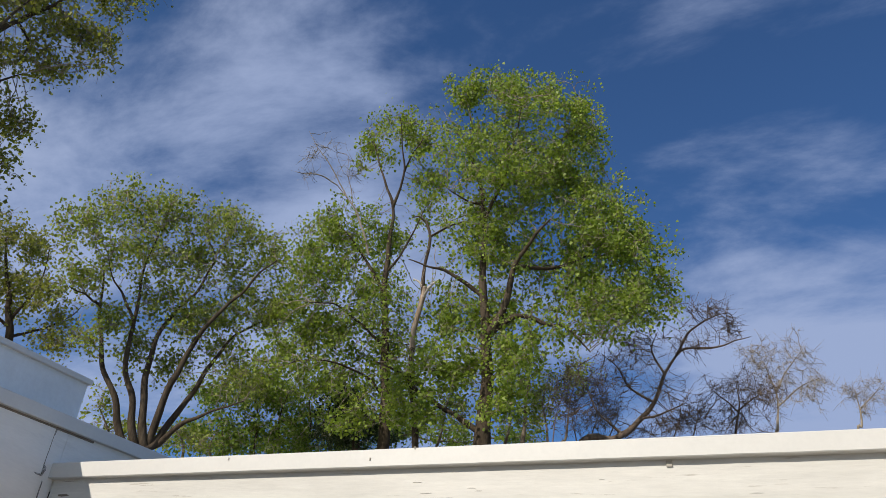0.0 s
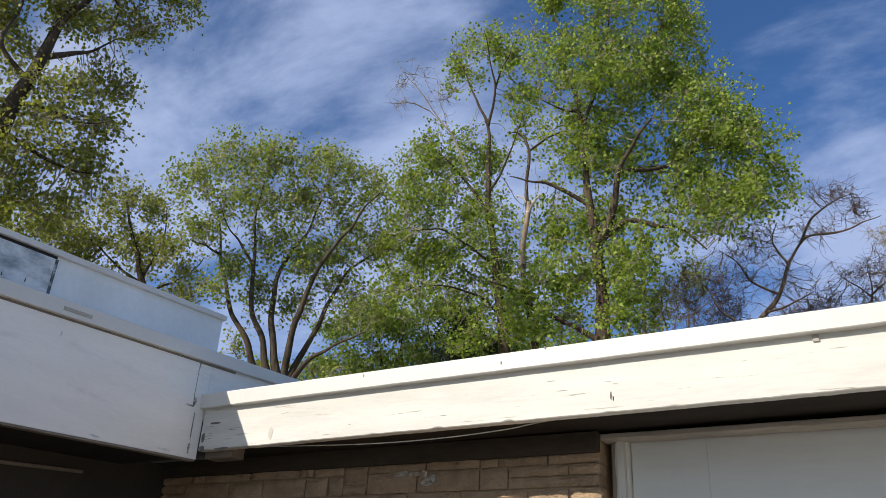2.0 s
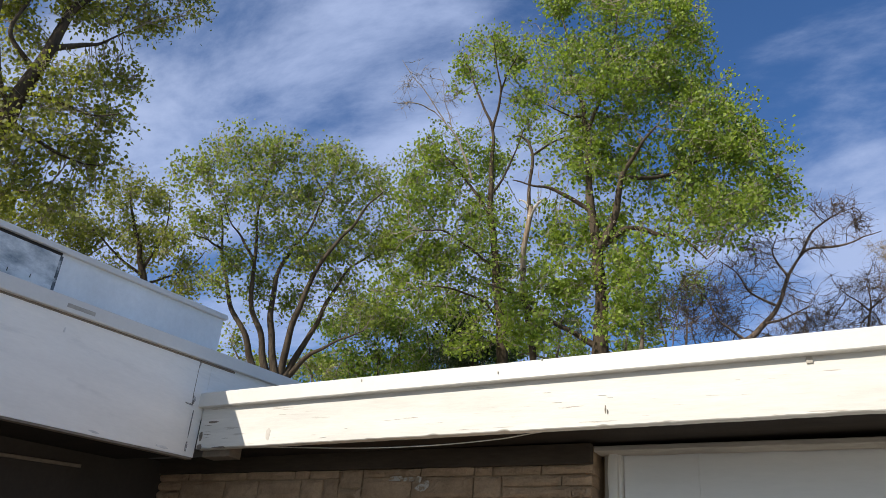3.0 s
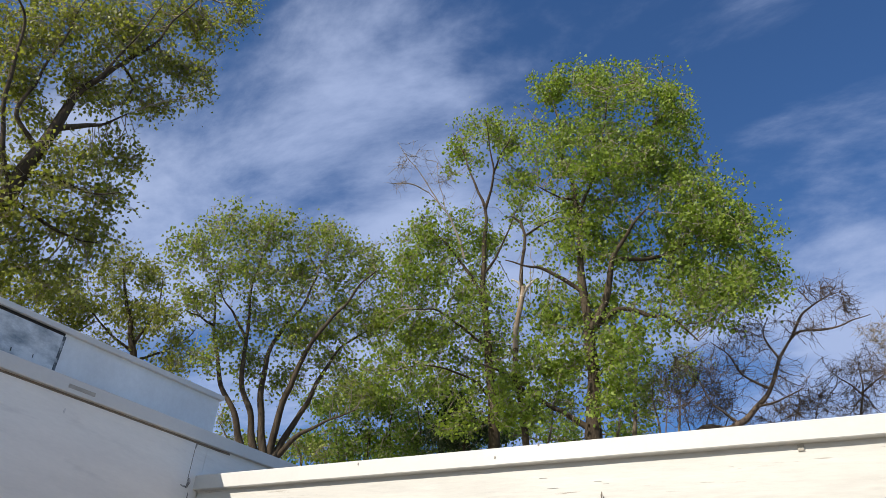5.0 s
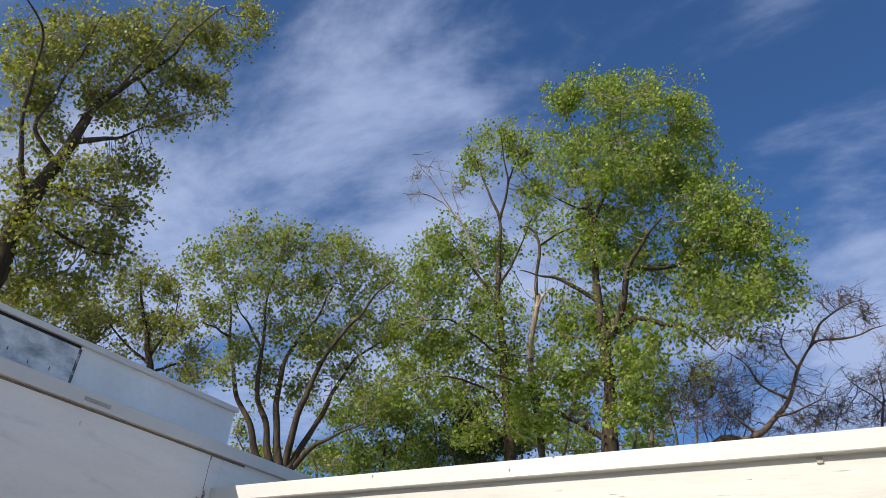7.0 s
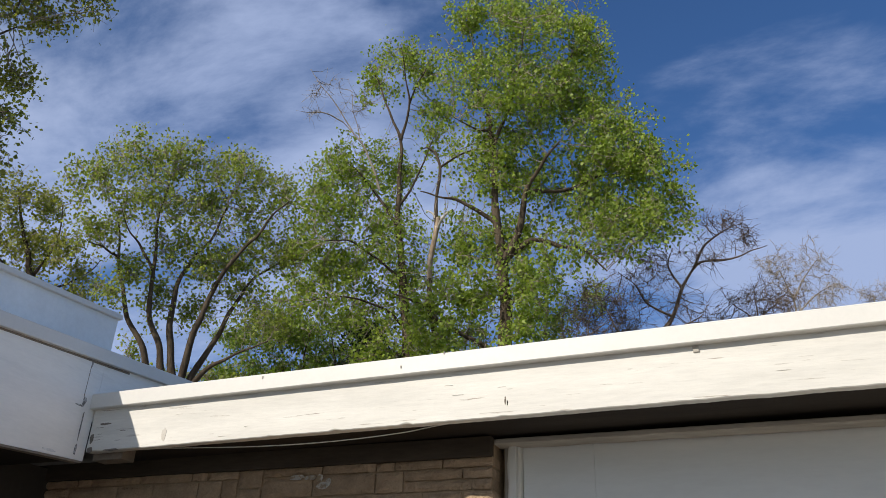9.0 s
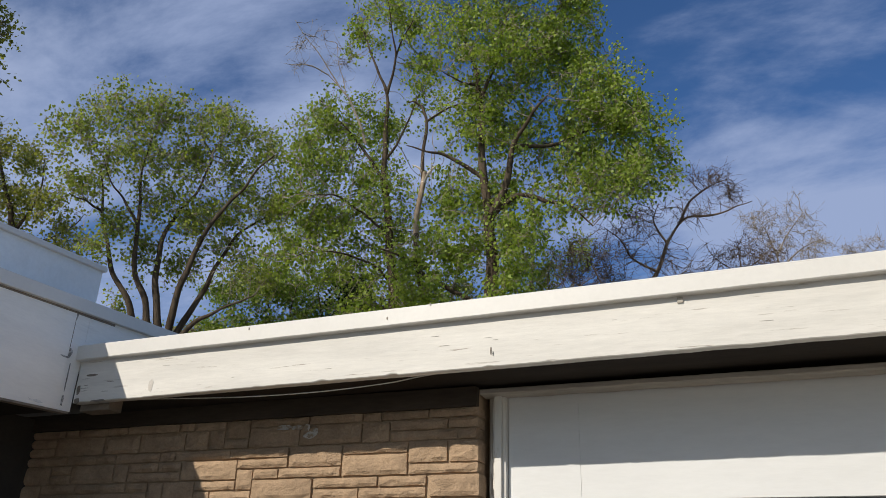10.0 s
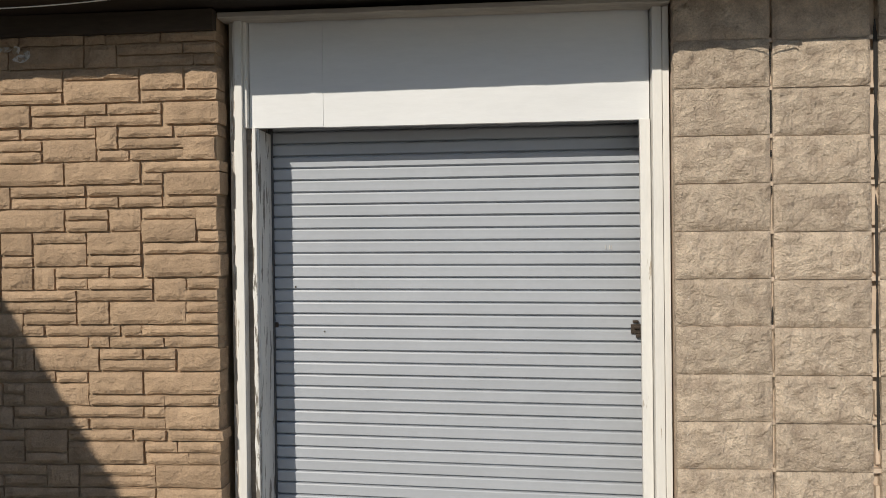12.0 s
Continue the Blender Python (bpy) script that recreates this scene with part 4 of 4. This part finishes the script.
grow_tree("cottonwood_tree", -62, 11,
          [(0.152, 0.025, [(-0.38, 6.49), (-0.35, 7.4), (-0.25, 7.95), (-0.14, 8.55), (-0.1, 9.18), (0.02, 9.71), (0.2, 10.12), (0.45, 10.47)]),
           (0.056, 0.007, [(-0.09, 8.82), (0.19, 9.03), (0.5, 9.25), (0.73, 9.65)]),
           (0.04, 0.006, [(0.45, 10.47), (0.73, 11.11), (0.93, 11.85), (1.28, 12.67)]),
           (0.036, 0.006, [(-0.03, 9.48), (0.15, 9.99), (0.43, 10.85), (0.68, 12.03)]),
           (0.04, 0.007, [(-0.16, 8.38), (-0.64, 8.86), (-0.56, 9.57), (-0.51, 10.43), (-0.45, 11.36)]),
           (0.048, 0.01, [(-0.3, 7.66), (-0.67, 8.32), (-0.95, 9.56), (-1.12, 10.51), (-1.53, 10.98)]),
           (0.032, 0.006, [(0.42, 10.43), (0.63, 10.16), (0.6, 9.79)]),
           (0.04, 0.007, [(-0.32, 7.51), (0.18, 7.36), (0.59, 7.26), (0.97, 7.32)]),
           (0.032, 0.006, [(-0.24, 7.93), (0.18, 8.04), (0.66, 8.07), (1.02, 8.24)])],
          [(-0.99, 10.12, 0.63, 0.88), (-0.25, 10.72, 0.7, 0.84), (0.44, 11.31, 0.56, 0.73), (1.16, 11.94, 0.66, 0.66), (1.76, 12.71, 0.43, 0.36), (1.26, 10.79, 0.51, 0.61), (0.1, 9.85, 0.66, 0.5), (-0.67, 8.95, 0.46, 0.55), (0.88, 9.94, 0.44, 0.36), (0.28, 8.5, 0.42, 0.32), (0.82, 8.77, 0.45, 0.43), (0.93, 8.1, 0.33, 0.27), (0.17, 7.84, 0.54, 0.39), (0.04, 7.11, 0.58, 0.44), (0.68, 7.34, 0.56, 0.42), (0.13, 6.44, 0.44, 0.34), (-0.47, 7.82, 0.32, 0.42), (0.62, 6.71, 0.6, 0.32)],
          leaf_dusk, 0.067, bark_dark, "leaning tree with small olive leaves over the wing", seed=26, tufts=140, per=10, depth=1.0)
grow_tree("bare_tree", -9, 16,
          [(0.068, 0.015, [(0.01, 7.31), (0.47, 7.71), (0.82, 8.2), (1.1, 8.79), (1.41, 9.22), (1.76, 9.3)]),
           (0.031, 0.006, [(1.76, 9.3), (2.12, 9.32), (2.51, 9.52), (2.87, 9.59)]),
           (0.034, 0.006, [(1.36, 9.18), (1.67, 9.75), (2.02, 9.98), (2.41, 10.14)]),
           (0.031, 0.006, [(1.09, 8.73), (0.84, 9.24), (0.94, 9.74)]),
           (0.031, 0.006, [(0.73, 8.15), (0.34, 8.4), (0.07, 8.91), (-0.24, 9.19)]),
           (0.031, 0.006, [(0.53, 7.75), (1, 7.9), (1.44, 8.11)]),
           (0.031, 0.006, [(0.18, 7.42), (-0.25, 7.78), (-0.48, 8.32), (-0.72, 8.71)])],
          [(2.08, 10.04, 0.62, 0.52), (1.63, 9.5, 0.51, 0.38), (2.39, 9.75, 0.4, 0.38), (0.06, 8.79, 0.75, 0.62), (-0.32, 8.19, 0.75, 0.61), (1.05, 8.25, 0.61, 0.47), (0.55, 9.39, 0.54, 0.58), (-0.87, 8.22, 0.55, 0.74), (0.97, 7.62, 0.6, 0.34)],
          None, 0.1, bark_bare, "bare twisted tree without leaves", seed=27, tufts=60, depth=0.8)
grow_tree("bare_tree", -2, 20,
          [(0.034, 0.007, [(0.48, 8.85), (0.55, 9.56), (0.58, 10.13)]),
           (0.025, 0.006, [(0.52, 9.36), (0.16, 9.74), (-0.1, 10.06)]),
           (0.025, 0.006, [(0.53, 9.43), (1, 9.8), (1.34, 10.05)])],
          [(0.54, 9.85, 0.82, 0.64), (0.03, 9.33, 0.71, 0.42), (1.15, 9.65, 0.56, 0.55), (0.68, 9, 0.57, 0.27)],
          None, 0.1, bark_bare, "small dark bare tree", seed=29, tufts=90, depth=0.6)
grow_tree("bare_tree", 2, 22,
          [(0.037, 0.007, [(0.01, 9.64), (0.06, 10.53), (-0.01, 11.16), (-0.27, 11.85)]),
           (0.025, 0.006, [(0.06, 10.69), (0.55, 11.4), (0.88, 11.82)]),
           (0.025, 0.006, [(0.06, 10.23), (0.67, 10.76), (1.2, 10.99)])],
          [(-0.24, 11.68, 0.64, 0.56), (0.58, 11.55, 0.55, 0.62), (0.9, 10.73, 0.59, 0.59), (0.06, 10.84, 0.49, 0.61)],
          None, 0.1, bark_pale, "distant pale bare tree", seed=28, tufts=75, depth=0.6)
grow_tree("bare_tree", 7, 24,
          [(0.031, 0.007, [(0.02, 10.33), (0.09, 10.86), (0.07, 11.34)]),
           (0.025, 0.006, [(0.08, 10.78), (0.45, 11.11), (0.7, 11.39)])],
          [(0.06, 11.26, 0.48, 0.39), (0.59, 11.17, 0.41, 0.38), (0.2, 10.84, 0.35, 0.3)],
          None, 0.1, bark_pale, "distant pale bare tree", seed=30, tufts=75, depth=0.6)
grow_tree("pine_tree", -29, 19,
          [(0.104, 0.015, [(0.45, 7.68), (0.39, 8.23), (0.29, 8.8), (0.2, 9.24)]),
           (0.032, 0.006, [(0.39, 8.23), (-0.11, 8.26), (-0.4, 8.3)]),
           (0.032, 0.006, [(0.39, 8.16), (0.85, 8.35), (1.19, 8.45)])],
          [(0.25, 8.95, 0.42, 0.3), (0.35, 8.52, 0.69, 0.32), (0.32, 8.01, 0.89, 0.31)],
          leaf_dark, 0.09, bark_dark, "dark pine tree behind the cottonwoods", seed=32, tufts=110, per=22, depth=0.8)
grow_tree("thicket", -13, 19,
          [(0.016, 0.006, [(-0.17, 8.16), (-0.07, 8.86), (0.11, 9.57)]),
           (0.016, 0.006, [(0.4, 8.23), (0.32, 8.92), (0.57, 9.56)]),
           (0.016, 0.006, [(0.78, 8.3), (0.97, 8.99), (0.85, 9.56)]),
           (0.016, 0.006, [(1.22, 8.33), (1.4, 8.91), (1.32, 9.33)]),
           (0.016, 0.006, [(2.69, 8.5), (2.87, 8.96), (2.87, 9.38)]),
           (0.016, 0.006, [(3.17, 8.56), (3.28, 8.89), (3.5, 9.16)])],
          [(0.09, 9.28, 0.52, 0.72), (0.52, 8.99, 0.64, 0.64), (1.14, 8.85, 0.62, 0.49), (2.87, 8.9, 0.54, 0.38), (3.45, 8.85, 0.53, 0.3), (1.85, 8.5, 0.73, 0.24)],
          None, 0.1, bark_bare, "thicket of bare brown saplings", seed=33, tufts=64, depth=1.0, feet=6)
grow_tree("copse", -38, 21,
          [(0.04, 0.007, [(0.45, 7.63), (0.27, 8.36), (-0.05, 8.94)]),
           (0.04, 0.007, [(1.18, 7.81), (1.14, 8.65), (0.9, 9.25)]),
           (0.04, 0.007, [(1.83, 7.97), (1.67, 8.72), (1.73, 9.54)]),
           (0.04, 0.007, [(2.5, 8.14), (2.51, 8.85), (2.37, 9.47)]),
           (0.04, 0.007, [(3.11, 8.27), (2.96, 9.07), (2.98, 9.73)])],
          [(0.22, 9.15, 0.91, 0.71), (1.11, 9.44, 0.92, 0.81), (2.13, 9.43, 0.93, 0.73), (2.99, 9.56, 0.79, 0.82), (0.81, 8.29, 1.19, 0.53), (2.16, 8.48, 1.22, 0.46), (-0.34, 7.97, 0.73, 0.37), (4.15, 8.93, 0.95, 0.4), (5.1, 9.22, 0.8, 0.49), (0.59, 7.73, 1.17, 0.33), (2.05, 8.08, 1.2, 0.33), (3.25, 8.36, 1.23, 0.34), (6.4, 9.17, 0.98, 0.36), (8.72, 9.59, 1.02, 0.3)],
          leaf_deep, 0.082, bark_dark, "shaded green copse of slim stems behind the trees", seed=41, tufts=90, per=12, depth=1.2, feet=5)
grow_tree("shrub", -46, 19.5,
          [(0.04, 0.007, [(2.33, 6.86), (2.17, 7.38), (1.82, 7.74)]),
           (0.04, 0.007, [(0.64, 6.84), (0.46, 7.35), (0.17, 7.72)]),
           (0.032, 0.006, [(2.93, 7.03), (2.79, 7.43), (2.94, 7.81)])],
          [(1.87, 7.47, 0.68, 0.41), (0.78, 7.41, 0.79, 0.4), (0.21, 7.87, 0.39, 0.48), (2.45, 7.37, 0.68, 0.34)],
          leaf_olive, 0.08, bark_mid, "thin shrubs in spring leaf behind the roof", seed=34, tufts=60, per=7, depth=0.8, feet=3)

# ---- masonry pieces ----
def rough_piece(w, h, d, nx, nz, relief, seed, edge, ragged=0.001, fade=0.0):
    """A rough-faced stone: uneven front, softened rim, closed sides; its front lies about y = 0."""
    b = bmesh.new()
    grid = []
    for j in range(nz + 1):
        row = []
        for i in range(nx + 1):
            x, z = w * i / nx, h * j / nz
            rim = i in (0, nx) or j in (0, nz)
            q = Vector((x * 14 + seed * 3.7, z * 14, seed * 1.3))
            f = (noise.noise(q) * 0.6 + noise.noise(q * 2.6) * 0.4) * relief
            inset = min(x, w - x, z, h - z)
            y = edge if rim else (-relief * 0.5 + f) * (min(1, inset / fade) if fade else 1)
            if rim:
                x += noise.noise(Vector((seed * 1.7 + i, z * 40, 2))) * ragged if i in (0, nx) else 0
                z += noise.noise(Vector((x * 40, seed * 1.7 + j, 5))) * ragged if j in (0, nz) else 0
            row.append(b.verts.new((x, y, z)))
        grid.append(row)
    for j in range(nz):
        for i in range(nx):
            b.faces.new((grid[j][i], grid[j][i + 1], grid[j + 1][i + 1], grid[j + 1][i]))
    loop = grid[0] + [r[-1] for r in grid[1:]] + grid[-1][-2::-1] + [r[0] for r in grid[-2:0:-1]]
    back = [b.verts.new((v.co.x, d, v.co.z)) for v in loop]
    for i in range(len(loop)):
        k2 = (i + 1) % len(loop)
        b.faces.new((loop[k2], loop[i], back[i], back[k2]))
    return b


UNIT, CELL = 0.0528, 0.0515
ROW0 = 1.901 - 36 * UNIT
bank = {}


def brick_mesh(n, h, variant, deep):
    key = (n, h, variant, deep)
    if key not in bank:
        b = rough_piece(n * CELL - 0.0095, h * UNIT - 0.0095, deep, max(4, min(n + 2, 8)), 3 if h == 1 else 5, 0.011, n * 7 + h * 3 + variant * 11, 0.004, 0.0045)
        bank[key] = mesh_of(b, "brick", brick_mat)
    return bank[key]


def lay_bricks():
    r = random.Random(5)
    cols, rows = int((BRICK_R - BRICK_L) / CELL), int(2.60 / UNIT)
    taken, plan = set(), []
    for j in range(rows):
        i = 0
        while i < cols:
            if (i, j) in taken:
                i += 1
                continue
            gap = 0
            while i + gap < cols and (i + gap, j) not in taken and gap < 9:
                gap += 1
            n = min(gap, r.choice((2, 3, 4, 5, 6, 7, 8, 8)))
            if gap - n == 1:
                n = gap if gap < 9 else n - 1
            h = 2 if r.random() < 0.30 and j + 1 < rows and n > 1 and all((i + q, j + 1) not in taken for q in range(n)) else 1
            for q in range(n):
                for s in range(h):
                    taken.add((i + q, j + s))
            plan.append((i, j, n, h))
            i += n
    singles, rest = [], []
    for p in plan:
        x = BRICK_R - (p[0] + p[2]) * CELL
        z = ROW0 + p[1] * UNIT
        (singles if x > -2.62 and z > 0.42 else rest).append((x, z, p))
    joined = bmesh.new()
    singles.sort(key=lambda s: -s[0])
    for x, z, (i, j, n, h) in singles[:330]:
        o = new("brick", brick_mesh(n, h, r.randrange(5), 0.11 if i == 0 else 0.027))
        o.parent = wall_brick
        o.location = (x + 0.0048 + (r.uniform(-0.012, 0.012) if i == 0 else 0), r.uniform(-0.006, 0.004), z + 0.0048 + r.uniform(-0.001, 0.001))
    for x, z, (i, j, n, h) in singles[330:] + rest:
        me = brick_mesh(n, h, r.randrange(5), 0.11 if i == 0 else 0.027)
        k0 = len(joined.verts)
        joined.from_mesh(me)
        joined.verts.ensure_lookup_table()
        for v in joined.verts[k0:]:
            v.co += Vector((x + 0.0048, 0, z + 0.0048))
    tagged(part("bricks", joined, brick_mat, wall_brick), kind="stuff")


def lay_blocks():
    r = random.Random(8)
    for c in range(6):
        x = 0.965 + c * 0.4095 + (0.022 if c > 1 else 0)
        for j in range(13):
            z = 1.602 - 0.2027 * 8 + j * 0.2027 + (0.0 if c == 0 else -0.004 - 0.003 * c)
            h = min(0.1985, 2.63 - z)
            if h < 0.03:
                continue
            b = rough_piece(0.396, h, 0.052, 30, 15, 0.019, c * 13 + j + 3, 0.003, 0.003, 0.028)
            o = part("block", b, block_mat, wall_block)
            o.location = (x, r.uniform(-0.004, 0.003), z + 0.003)


def point_joints():
    # lean mortar between the blocks, fallen out in places
    r = random.Random(12)
    for j in range(1, 14):
        z = 1.602 - 0.2027 * 8 + j * 0.2027
        if z < 2.6:
            part("mortar", box(0.967, 3.4, 0.010, 0.046, z - 0.0125, z + 0.006), joint_mat, wall_block)
    for c in range(1, 6):
        x = 0.965 + c * 0.4095 + (0.022 if c > 1 else 0)
        wide = 0.036 if c == 2 else 0.0135
        for j in range(13):
            z = 1.602 - 0.2027 * 8 + j * 0.2027
            a, b = z + r.uniform(-0.004, 0.03), z + 0.2027 - r.choice((0.0, 0.004, 0.02, 0.07))
            bite = r.uniform(0.002, 0.005) if c != 2 else r.choice((0.006, 0.012, 0.020))
            if b < 2.62 and (c != 2 or r.random() < 0.35):
                part("mortar", box(x - wide + bite, x + 0.001, 0.024, 0.047, a, b, 0.002), joint_mat, wall_block)


lay_bricks()
lay_blocks()
point_joints()
